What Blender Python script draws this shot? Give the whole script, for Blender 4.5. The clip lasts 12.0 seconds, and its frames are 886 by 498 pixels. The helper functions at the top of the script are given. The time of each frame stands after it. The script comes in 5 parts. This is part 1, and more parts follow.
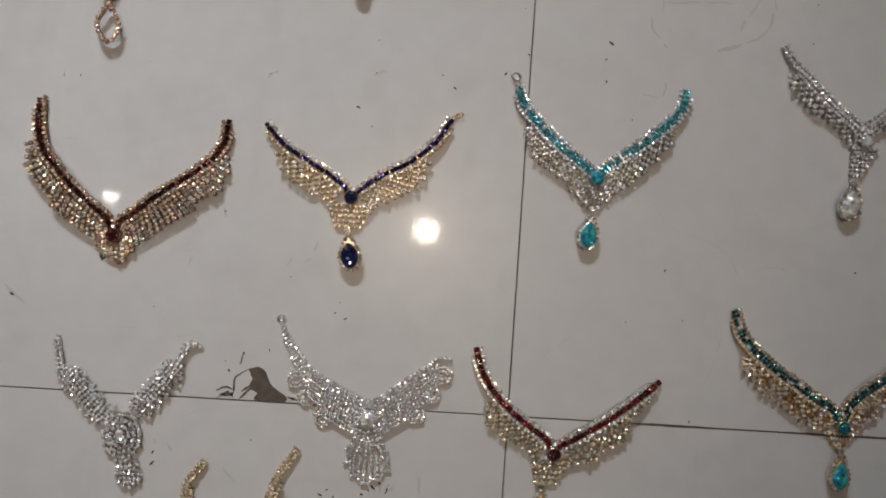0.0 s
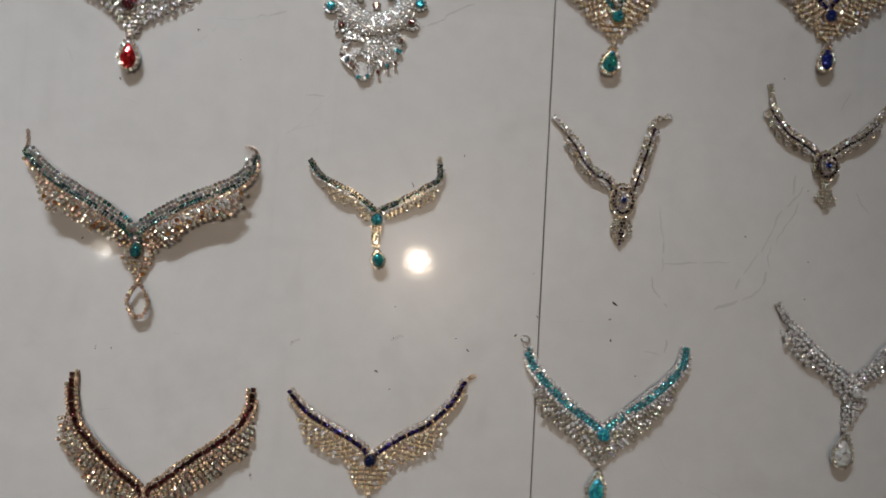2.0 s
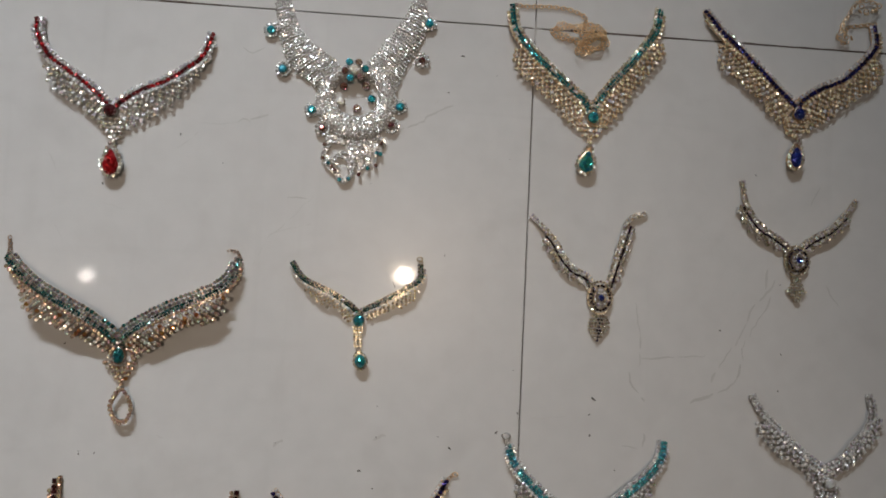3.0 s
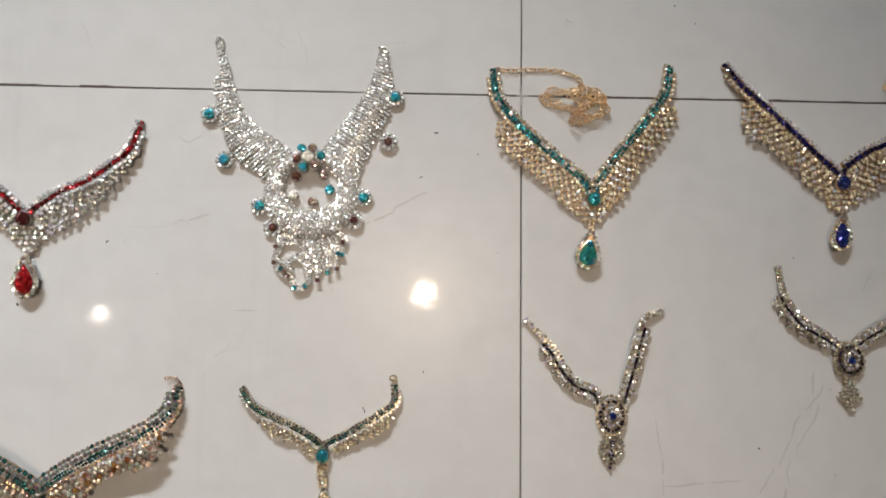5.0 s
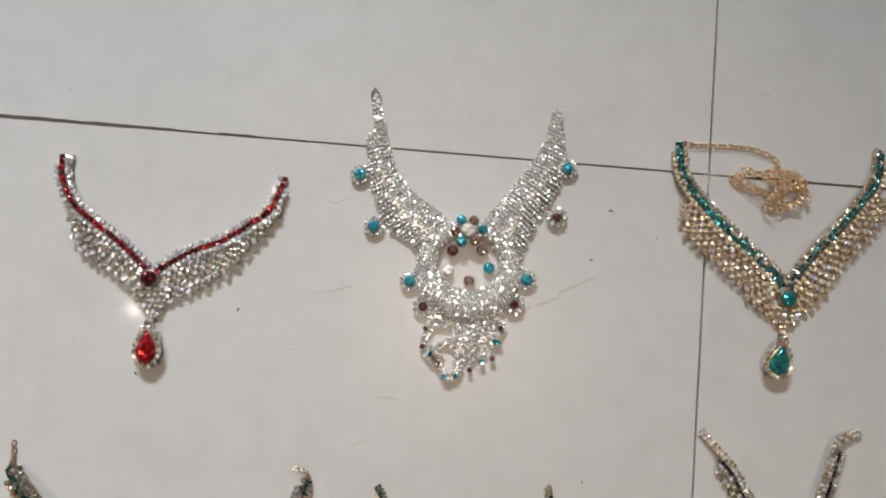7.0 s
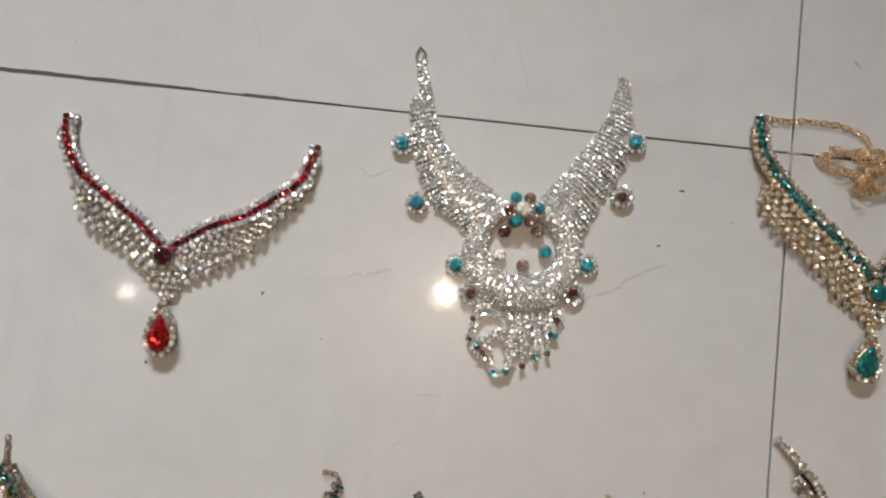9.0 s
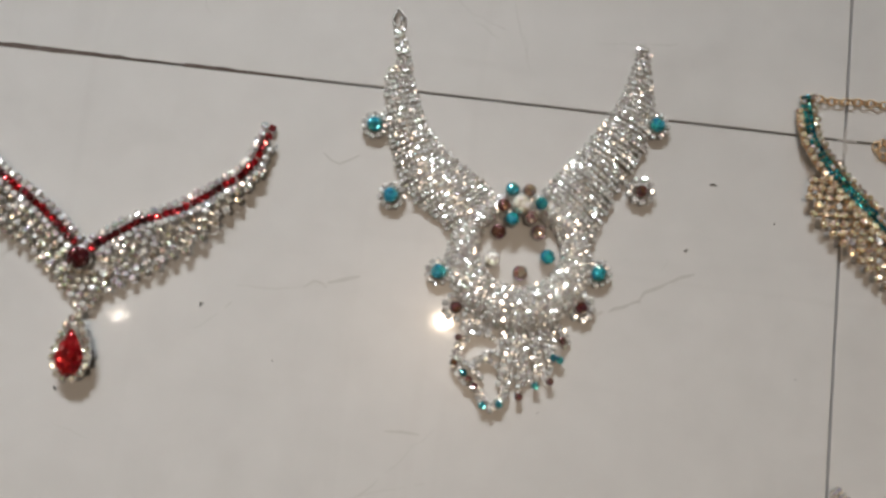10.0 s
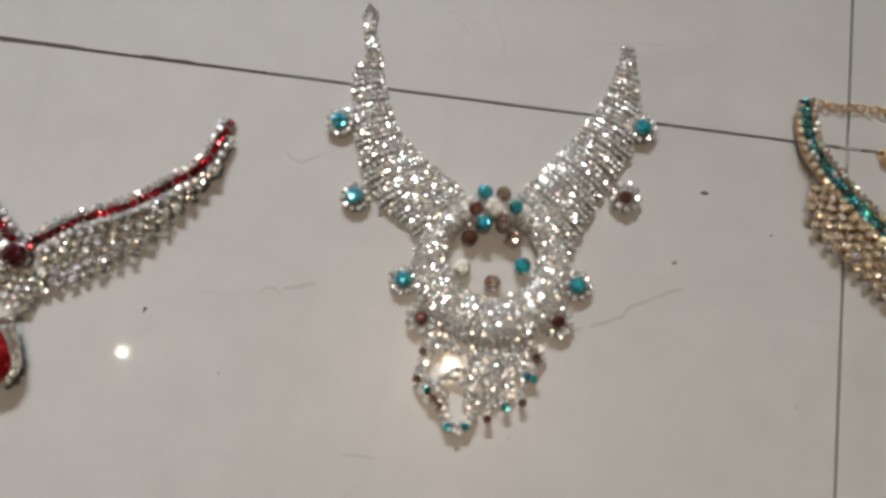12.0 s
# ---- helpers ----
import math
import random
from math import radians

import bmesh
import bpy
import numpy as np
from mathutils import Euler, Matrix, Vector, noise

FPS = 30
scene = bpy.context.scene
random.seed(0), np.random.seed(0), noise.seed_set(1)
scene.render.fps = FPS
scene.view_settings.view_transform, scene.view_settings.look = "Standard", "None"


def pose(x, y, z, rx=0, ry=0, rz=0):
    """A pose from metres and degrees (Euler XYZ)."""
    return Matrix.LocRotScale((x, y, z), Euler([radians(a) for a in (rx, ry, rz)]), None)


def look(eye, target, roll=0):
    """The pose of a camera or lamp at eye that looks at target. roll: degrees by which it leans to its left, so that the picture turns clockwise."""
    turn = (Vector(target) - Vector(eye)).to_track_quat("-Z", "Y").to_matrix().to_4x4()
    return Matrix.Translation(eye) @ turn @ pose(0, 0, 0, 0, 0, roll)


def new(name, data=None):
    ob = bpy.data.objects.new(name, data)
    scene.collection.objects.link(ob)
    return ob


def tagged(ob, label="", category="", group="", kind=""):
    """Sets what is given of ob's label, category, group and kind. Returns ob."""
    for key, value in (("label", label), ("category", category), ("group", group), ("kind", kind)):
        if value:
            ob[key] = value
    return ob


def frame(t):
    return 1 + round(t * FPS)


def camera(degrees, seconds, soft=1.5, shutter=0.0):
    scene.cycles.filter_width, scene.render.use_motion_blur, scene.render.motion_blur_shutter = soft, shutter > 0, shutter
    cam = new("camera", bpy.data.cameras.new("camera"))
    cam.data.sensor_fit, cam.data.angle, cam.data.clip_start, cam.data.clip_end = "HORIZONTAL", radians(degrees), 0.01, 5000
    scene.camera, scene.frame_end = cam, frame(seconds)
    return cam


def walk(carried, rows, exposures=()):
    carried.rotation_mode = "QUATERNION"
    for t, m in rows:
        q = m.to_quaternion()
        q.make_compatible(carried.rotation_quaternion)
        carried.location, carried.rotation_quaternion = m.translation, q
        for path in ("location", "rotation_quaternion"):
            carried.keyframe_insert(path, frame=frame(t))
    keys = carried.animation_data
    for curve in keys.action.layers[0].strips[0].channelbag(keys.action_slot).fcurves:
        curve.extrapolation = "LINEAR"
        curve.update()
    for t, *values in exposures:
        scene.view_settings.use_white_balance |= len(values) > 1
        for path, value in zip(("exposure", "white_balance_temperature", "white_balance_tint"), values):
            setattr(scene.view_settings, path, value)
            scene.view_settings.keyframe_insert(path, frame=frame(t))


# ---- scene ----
cam = camera(65.2, 12.0, soft=1.75)
# the phone's lens stays set to about half a metre
cam.data.dof.use_dof, cam.data.dof.focus_distance, cam.data.dof.aperture_fstop = True, 0.51, 8.5
# seconds, eye, turn
PATH = [
    (0, -0.0787, 0.1163, 0.5266, 0.66, -2.31, 3.89),
    (0.5, -0.0887, 0.1871, 0.5330, -0.08, -1.66, 3.79),
    (1, -0.1023, 0.2423, 0.5421, 1.61, -1.21, 4.25),
    (1.5, -0.1069, 0.2751, 0.5565, 2.23, -2.94, 4.17),
    (2, -0.1096, 0.3069, 0.5580, 1.94, -3.01, 3.19),
    (2.5, -0.1085, 0.3448, 0.5646, 1.97, -2.70, 2.34),
    (3, -0.1098, 0.3805, 0.5700, 2.69, -4.15, 2.68),
    (3.2, -0.1095, 0.3846, 0.5690, 2.99, -4.12, 3.40),
    (4.8, -0.0828, 0.4483, 0.4845, 3.74, -2.14, 1.22),
    (5, -0.0737, 0.4573, 0.4848, 3.77, -2.24, 0.56),
    (5.5, -0.0620, 0.4649, 0.4841, 2.90, -3.10, 0.90),
    (6, -0.0909, 0.4729, 0.4721, 3.76, -3.03, 2.99),
    (6.5, -0.1320, 0.4897, 0.4463, 5.09, -2.48, 4.20),
    (7, -0.1668, 0.5057, 0.4306, 4.42, -0.76, 4.63),
    (7.2, -0.1818, 0.5079, 0.4297, 4.49, -1.26, 5.08),
    (8.8, -0.1994, 0.5032, 0.3966, 3.35, -1.28, 5.76),
    (9, -0.1973, 0.5020, 0.3831, 3.44, -1.34, 5.80),
    (9.5, -0.1910, 0.5035, 0.3494, 4.76, -1.33, 5.66),
    (10, -0.1857, 0.4963, 0.3136, 5.72, -1.34, 6.27),
    (10.5, -0.1823, 0.4888, 0.2990, 7.44, -0.41, 5.83),
    (11, -0.1742, 0.4814, 0.2981, 8.20, 2.49, 5.90),
    (11.5, -0.1614, 0.4906, 0.2978, 9.24, 2.14, 5.42),
    (12, -0.1648, 0.4846, 0.2872, 9.55, -0.59, 7.53),
]
walk(cam, [(t, pose(x, y, z, rx, ry, rz)) for t, x, y, z, rx, ry, rz in PATH],
     exposures=[(0.0, -0.21, 6570, 11), (3.2, -0.35, 6670, 11), (4.8, 0.25, 6815, 11), (7.2, 0.05, 6730, 11),
                (9.0, -0.03, 6900, 11), (9.5, 0.03, 6900, 11), (10.5, -0.21, 7010, 12), (12.0, -0.21, 7010, 12)])

# ---- world and lamps ----
world = bpy.data.worlds.new("room_air")
world.use_nodes = True
world.node_tree.nodes["Background"].inputs["Color"].default_value = (0.9, 0.92, 1.0, 1)
world.node_tree.nodes["Background"].inputs["Strength"].default_value = 0.05
scene.world = world

# unseen ceiling, raised to hold the torch's stand-in lamp this high
CEILING = 9.14
BULB = Vector((-1.826, 0.334, 3.46))      # bare bulb on a cord at the side of the room
SPOT = Vector((0.040, 0.48, 9.00))       # fixed overhead lamp added in place of the phone's torch
TUBE = Vector((-0.62, 2.40, 1.55))        # batten on the near wall beyond the display


def lamp(name, kind, energy, colour, place, **settings):
    data = bpy.data.lights.new(name, kind)
    data.energy, data.color = energy, colour
    for key, value in settings.items():
        if key == "radius":
            data.shadow_soft_size = value
        elif key == "cone":
            data.spot_size, data.spot_blend = value
        elif key == "size":
            data.shape, data.size, data.size_y = "RECTANGLE", *value
        elif key == "spread":
            data.spread = value
    ob = new(name, data)
    ob.matrix_world = place
    return ob


lamp("bulb_light", "POINT", 17, (1.0, 0.93, 0.84), Matrix.Translation(BULB), radius=0.026)
# added beam: stands still where the phone's torch would move along
lamp("downlight_beam", "SPOT", 890, (1.0, 0.825, 0.655), look(SPOT, (-0.17, 0.25, 0)), radius=0.075, cone=(radians(8.8), 1.0))
lamp("tube_light", "AREA", 7.0, (0.90, 1.0, 1.10), look(TUBE, (-0.44, 0.24, 0)), size=(0.9, 0.05), spread=radians(57))


# ---- materials ----
def material(name, base, rough, metal=0.0, coat=0.0, coat_rough=0.03, vary=0.0, scale=40.0, dark=0.6, bump=0.0, specular=0.5):
    """A surface whose colour drifts between base and a darker tone by noise at two scales."""
    m = bpy.data.materials.new(name)
    m.use_nodes = True
    nodes, links = m.node_tree.nodes, m.node_tree.links
    p = nodes["Principled BSDF"]
    p.inputs["Base Color"].default_value = (*base, 1)
    p.inputs["Roughness"].default_value = rough
    p.inputs["Metallic"].default_value = metal
    p.inputs["Coat Weight"].default_value = coat
    p.inputs["Coat Roughness"].default_value = coat_rough
    p.inputs["Specular IOR Level"].default_value = specular
    if vary or bump:
        where = nodes.new("ShaderNodeTexCoord")
        fine, broad = nodes.new("ShaderNodeTexNoise"), nodes.new("ShaderNodeTexNoise")
        for node, s, detail in ((fine, scale * 12, 6), (broad, scale, 4)):
            node.inputs["Scale"].default_value, node.inputs["Detail"].default_value = s, detail
            links.new(where.outputs["Object"], node.inputs["Vector"])
        both = nodes.new("ShaderNodeMath")
        both.operation = "MULTIPLY"
        links.new(fine.outputs["Fac"], both.inputs[0])
        links.new(broad.outputs["Fac"], both.inputs[1])
        spread = nodes.new("ShaderNodeMapRange")
        spread.inputs["From Min"].default_value, spread.inputs["From Max"].default_value = 0.12, 0.42
        spread.inputs["To Min"].default_value, spread.inputs["To Max"].default_value = vary, 0.0
        links.new(both.outputs[0], spread.inputs["Value"])
        mix = nodes.new("ShaderNodeMix")
        mix.data_type = "RGBA"
        mix.inputs["A"].default_value = (*base, 1)
        mix.inputs["B"].default_value = (*(c * dark for c in base), 1)
        links.new(spread.outputs["Result"], mix.inputs["Factor"])
        links.new(mix.outputs["Result"], p.inputs["Base Color"])
        if bump:
            b = nodes.new("ShaderNodeBump")
            b.inputs["Strength"].default_value, b.inputs["Distance"].default_value = bump, 0.0005
            links.new(fine.outputs["Fac"], b.inputs["Height"])
            links.new(b.outputs["Normal"], p.inputs["Normal"])
    return m


def crystal(name, base, metal, rough=0.07, coat=0.0, spread=0.45, cut=0.8, shade=(1, 1, 1), cell=950.0, fire_share=0.5):
    """Foil-backed cut glass: bright facets, each stone a little lighter or darker than the next."""
    m = material(name, base, rough, metal, coat, 0.12)
    nodes, links = m.node_tree.nodes, m.node_tree.links
    p = nodes["Principled BSDF"]
    who, isle, total, wrap = (nodes.new(k) for k in ("ShaderNodeObjectInfo", "ShaderNodeNewGeometry", "ShaderNodeMath", "ShaderNodeMath"))
    wrap.operation = "FRACT"
    links.new(who.outputs["Random"], total.inputs[0])
    links.new(isle.outputs["Random Per Island"], total.inputs[1])
    links.new(total.outputs[0], wrap.inputs[0])
    mix = nodes.new("ShaderNodeMix")
    mix.data_type = "RGBA"
    mix.inputs["A"].default_value = (*(c * (1 - spread) * t for c, t in zip(base, shade)), 1)
    mix.inputs["B"].default_value = (*base, 1)
    links.new(wrap.outputs[0], mix.inputs["Factor"])
    # small cut faces inside each stone
    cells, less, tilt, add, unit = (nodes.new(k) for k in ("ShaderNodeTexVoronoi", "ShaderNodeVectorMath", "ShaderNodeVectorMath", "ShaderNodeVectorMath", "ShaderNodeVectorMath"))
    cells.inputs["Scale"].default_value = cell
    less.operation, tilt.operation, unit.operation = "SUBTRACT", "SCALE", "NORMALIZE"
    less.inputs[1].default_value = (0.5, 0.5, 0.5)
    tilt.inputs["Scale"].default_value = cut
    links.new(isle.outputs["Position"], cells.inputs["Vector"])
    # and a little split light, painted into the base colour face by face
    fire = nodes.new("ShaderNodeMix")
    fire.data_type, fire.blend_type = "RGBA", "SOFT_LIGHT"
    fire.inputs["Factor"].default_value = fire_share
    links.new(mix.outputs["Result"], fire.inputs["A"])
    links.new(cells.outputs["Color"], fire.inputs["B"])
    links.new(fire.outputs["Result"], p.inputs["Base Color"])
    links.new(cells.outputs["Color"], less.inputs[0])
    links.new(less.outputs["Vector"], tilt.inputs[0])
    links.new(tilt.outputs["Vector"], add.inputs[0])
    links.new(isle.outputs["Normal"], add.inputs[1])
    links.new(add.outputs["Vector"], unit.inputs[0])
    links.new(unit.outputs["Vector"], p.inputs["Normal"])
    links.new(unit.outputs["Vector"], p.inputs["Coat Normal"])
    return m


def tile_surface():
    """Polished off-white vitrified tile: faint grey clouding, dull smears, hairline veins."""
    m = material("polished_tile", (0.60, 0.583, 0.565), 0.30, 0.0, 0.09, 0.03, vary=0.42, scale=4.0, dark=0.82, specular=0.2)
    nodes, links = m.node_tree.nodes, m.node_tree.links
    p = nodes["Principled BSDF"]
    where = nodes.new("ShaderNodeTexCoord")
    isle = nodes.new("ShaderNodeNewGeometry")
    smear = nodes.new("ShaderNodeTexNoise")
    smear.inputs["Scale"].default_value, smear.inputs["Detail"].default_value, smear.inputs["Distortion"].default_value = 9.0, 5.0, 1.5
    links.new(where.outputs["Object"], smear.inputs["Vector"])
    dull = nodes.new("ShaderNodeMapRange")
    dull.inputs["From Min"].default_value, dull.inputs["From Max"].default_value = 0.35, 0.75
    dull.inputs["To Min"].default_value, dull.inputs["To Max"].default_value = 0.042, 0.088
    links.new(smear.outputs["Fac"], dull.inputs["Value"])
    links.new(dull.outputs["Result"], p.inputs["Coat Roughness"])
    smudge = nodes.new("ShaderNodeTexNoise")
    smudge.inputs["Scale"].default_value, smudge.inputs["Detail"].default_value = 190.0, 3.0
    links.new(where.outputs["Object"], smudge.inputs["Vector"])
    peel = nodes.new("ShaderNodeBump")
    peel.inputs["Strength"].default_value, peel.inputs["Distance"].default_value = 0.028, 0.0006
    links.new(smudge.outputs["Fac"], peel.inputs["Height"])
    # old dirt: blotches and streaks of hazy grey
    clean = p.inputs["Base Color"].links[0].from_socket
    for scale, stretch, turn, low, high, depth in ((16.0, (1, 1, 1), 0.0, 0.54, 0.74, 0.10), (30.0, (0.12, 1.6, 1), 0.7, 0.60, 0.72, 0.04), (34.0, (1.5, 0.10, 1), 0.35, 0.61, 0.72, 0.035)):
        lay, grime, amount, over = (nodes.new(k) for k in ("ShaderNodeMapping", "ShaderNodeTexNoise", "ShaderNodeMapRange", "ShaderNodeMix"))
        lay.inputs["Scale"].default_value, lay.inputs["Rotation"].default_value = stretch, (0, 0, turn)
        grime.inputs["Scale"].default_value, grime.inputs["Detail"].default_value, grime.inputs["Distortion"].default_value = scale, 6.0, 0.8
        amount.inputs["From Min"].default_value, amount.inputs["From Max"].default_value = low, high
        amount.inputs["To Min"].default_value, amount.inputs["To Max"].default_value = 0.0, depth
        over.data_type = "RGBA"
        over.inputs["B"].default_value = (0.22, 0.20, 0.18, 1)
        links.new(isle.outputs["Position"], lay.inputs["Vector"])
        links.new(lay.outputs["Vector"], grime.inputs["Vector"])
        links.new(grime.outputs["Fac"], amount.inputs["Value"])
        links.new(amount.outputs["Result"], over.inputs["Factor"])
        links.new(clean, over.inputs["A"])
        clean = over.outputs["Result"]
    links.new(clean, p.inputs["Base Color"])
    wave = nodes.new("ShaderNodeBump")
    wave.inputs["Strength"].default_value, wave.inputs["Distance"].default_value = 0.05, 0.002
    slow = nodes.new("ShaderNodeTexNoise")
    slow.inputs["Scale"].default_value = 14.0
    links.new(where.outputs["Object"], slow.inputs["Vector"])
    links.new(slow.outputs["Fac"], wave.inputs["Height"])
    links.new(peel.outputs["Normal"], wave.inputs["Normal"])
    links.new(wave.outputs["Normal"], p.inputs["Coat Normal"])
    return m


TILE = tile_surface()
GROUT = material("dark_grout", (0.24, 0.205, 0.175), 0.9, vary=1.0, scale=9, dark=0.36, bump=0.4)
PLASTER = material("white_plaster", (0.72, 0.70, 0.66), 0.85, vary=0.25, scale=2.0, dark=0.85, bump=0.2)
GRIME = material("brown_joint_grime", (0.075, 0.056, 0.048), 0.85, vary=0.9, scale=70, dark=1.6, bump=0.3)
CEMENT = material("pale_cement", (0.46, 0.43, 0.40), 0.9, vary=0.6, scale=120, dark=0.7, bump=0.3)
DIRT = material("dark_grit", (0.10, 0.09, 0.08), 0.9, vary=0.5, scale=300)
CRACK = material("grey_hairline_crack", (0.425, 0.41, 0.39), 0.45, vary=0.9, scale=60, dark=1.18)
SCRATCH = material("grey_scuff", (0.49, 0.475, 0.455), 0.45, vary=0.9, scale=90, dark=1.12)
CHIPPED = material("bare_clay_body", (0.070, 0.054, 0.044), 0.95, vary=1.0, scale=160, dark=2.0, bump=0.6)
ENAMEL = material("white_enamel", (0.75, 0.75, 0.73), 0.4, vary=0.2, scale=8, dark=0.85)
GOLD = material("gold_plate", (0.84, 0.60, 0.37), 0.36, 0.95, vary=0.4, scale=120, dark=0.6)
ROSE_GOLD = material("rose_gold_plate", (0.58, 0.41, 0.30), 0.32, 1.0, vary=0.4, scale=120, dark=0.6)
PALE_GOLD = material("pale_gold_plate", (0.74, 0.62, 0.44), 0.30, 1.0, vary=0.4, scale=120, dark=0.6)
BRIGHT_GOLD = material("bright_gold_chain", (0.97, 0.70, 0.42), 0.30, 0.9, vary=0.3, scale=150, dark=0.7)
SILVER = material("silver_plate", (0.78, 0.77, 0.75), 0.32, 1.0, vary=0.5, scale=120, dark=0.5)
LAMP_GLASS = material("lit_lamp_glass", (0.9, 0.88, 0.8), 0.4)
LAMP_GLASS.node_tree.nodes["Principled BSDF"].inputs["Emission Color"].default_value = (1, 0.95, 0.86, 1)
LAMP_GLASS.node_tree.nodes["Principled BSDF"].inputs["Emission Strength"].default_value = 4.0

CUT = {
    "clear": crystal("clear_rhinestone", (0.995, 0.985, 0.955), 0.48, 0.22, 0.9, spread=0.36, cut=0.85, shade=(1.02, 0.95, 1.04)),
    "ice": crystal("bright_clear_rhinestone", (1.0, 0.992, 0.965), 0.60, 0.19, 1.0, spread=0.18, cut=0.85, shade=(1.0, 0.985, 0.96)),
    "champagne": crystal("champagne_rhinestone", (1.0, 0.82, 0.57), 0.50, 0.26, 0.7, spread=0.3, cut=1.1),
    "peach": crystal("peach_rhinestone", (0.82, 0.585, 0.42), 0.70, 0.26, 0.3, spread=0.45, cut=0.8),
    "warm": crystal("warm_white_rhinestone", (0.99, 0.90, 0.74), 0.76, 0.26, 0.4, spread=0.45, cut=1.2),
    "pewter": crystal("grey_rhinestone", (0.30, 0.29, 0.27), 0.6, 0.30, 0.35, spread=0.5, cut=1.0),
    "amber": crystal("amber_rhinestone", (0.75, 0.33, 0.10), 0.8, 0.08, 0.5),
    "garnet": crystal("garnet_stone", (0.10, 0.012, 0.014), 0.80, 0.20, 0.7, spread=0.80, cut=1.1),
    "ruby": crystal("ruby_stone", (0.66, 0.014, 0.026), 0.80, 0.20, 0.7, spread=0.80, cut=1.1),
    "ruby_dark": crystal("dark_ruby_stone", (0.36, 0.045, 0.055), 0.80, 0.20, 0.7, spread=0.80, cut=1.1),
    "sapphire": crystal("sapphire_stone", (0.022, 0.016, 0.085), 0.80, 0.20, 0.7, spread=0.80, cut=1.1),
    "sapphire_bright": crystal("royal_blue_stone", (0.020, 0.017, 0.19), 0.80, 0.20, 0.7, spread=0.80, cut=1.1),
    "indigo": crystal("violet_blue_stone", (0.045, 0.026, 0.21), 0.80, 0.20, 0.7, spread=0.70, cut=1.1),
    "turquoise": crystal("turquoise_stone", (0.14, 0.58, 0.66), 0.65, 0.20, 0.7, spread=0.50, cut=1.1),
    "teal_dark": crystal("deep_teal_stone", (0.03, 0.25, 0.29), 0.80, 0.20, 0.7, spread=0.80, cut=1.1),
    "emerald": crystal("sea_green_stone", (0.055, 0.45, 0.48), 0.80, 0.20, 0.7, spread=0.80, cut=1.1),
    "emerald_dark": crystal("dark_green_stone", (0.025, 0.22, 0.21), 0.80, 0.20, 0.7, spread=0.80, cut=1.1),
    "amethyst": crystal("dark_purple_stone", (0.06, 0.038, 0.10), 0.80, 0.20, 0.7, spread=0.80, cut=1.1),
    "aqua": crystal("aqua_gem", (0.08, 0.53, 0.63), 0.72, 0.18, 0.8, spread=0.35, cut=0.8),
    "aqua_green": crystal("sea_green_gem", (0.04, 0.44, 0.43), 0.72, 0.18, 0.8, spread=0.35, cut=0.8),
    "brown": crystal("smoky_brown_stone", (0.30, 0.14, 0.12), 0.5, 0.09, 0.6),
    "rose": crystal("rose_brown_stone", (0.50, 0.30, 0.24), 0.7, 0.09, 0.5),
    "cream": crystal("cream_stone", (0.97, 0.86, 0.64), 0.30, 0.20, 0.8),
}

GEM = {name: crystal(name + "_cut_gem", base, {"cream": 0.1, "clear": 0.45, "aqua": 0.55}.get(name, 0.72), 0.14, 0.9, spread=0.12, cut=0.9, cell=400.0, fire_share=0.45) for name, base in {
    "clear": (0.93, 0.92, 0.90), "garnet": (0.12, 0.012, 0.018), "ruby": (0.60, 0.012, 0.018), "ruby_dark": (0.075, 0.010, 0.016),
    "sapphire": (0.010, 0.018, 0.115), "sapphire_bright": (0.014, 0.034, 0.27), "aqua": (0.04, 0.50, 0.62), "aqua_green": (0.025, 0.37, 0.385),
    "emerald": (0.03, 0.42, 0.44), "emerald_dark": (0.012, 0.16, 0.165), "teal_dark": (0.02, 0.30, 0.36), "brown": (0.26, 0.10, 0.085),
    "rose": (0.60, 0.40, 0.33), "cream": (1.0, 0.95, 0.84)}.items()}


# ---- mesh helpers ----
def mesh_of(name, verts, faces, *mats, slots=None, smooth=False):
    me = bpy.data.meshes.new(name)
    me.from_pydata([tuple(v) for v in verts], [], faces)
    for m in mats:
        me.materials.append(m)
    if slots is not None:
        me.polygons.foreach_set("material_index", slots)
    if smooth:
        me.polygons.foreach_set("use_smooth", [True] * len(me.polygons))
    me.update()
    return me


def part(name, me, parent, label="", m=None):
    ob = new(name, me)
    ob.parent = parent
    if m is not None:
        ob.matrix_local = m
    return tagged(ob, label) if label else ob


def box(verts, faces, lo, hi):
    n = len(verts)
    verts += [(x, y, z) for z in (lo[2], hi[2]) for y in (lo[1], hi[1]) for x in (lo[0], hi[0])]
    faces += [(n, n + 2, n + 3, n + 1), (n + 4, n + 5, n + 7, n + 6), (n, n + 1, n + 5, n + 4),
              (n + 2, n + 6, n + 7, n + 3), (n, n + 4, n + 6, n + 2), (n + 1, n + 3, n + 7, n + 5)]


def box_mesh(name, lo, hi, mat, bevel=0.0):
    bm = bmesh.new()
    verts, faces = [], []
    box(verts, faces, lo, hi)
    vs = [bm.verts.new(v) for v in verts]
    for f in faces:
        bm.faces.new([vs[i] for i in f])
    if bevel:
        bmesh.ops.bevel(bm, geom=bm.edges[:], offset=bevel, segments=2, affect="EDGES", profile=0.5)
    me = bpy.data.meshes.new(name)
    bm.to_mesh(me)
    bm.free()
    me.materials.append(mat)
    return me


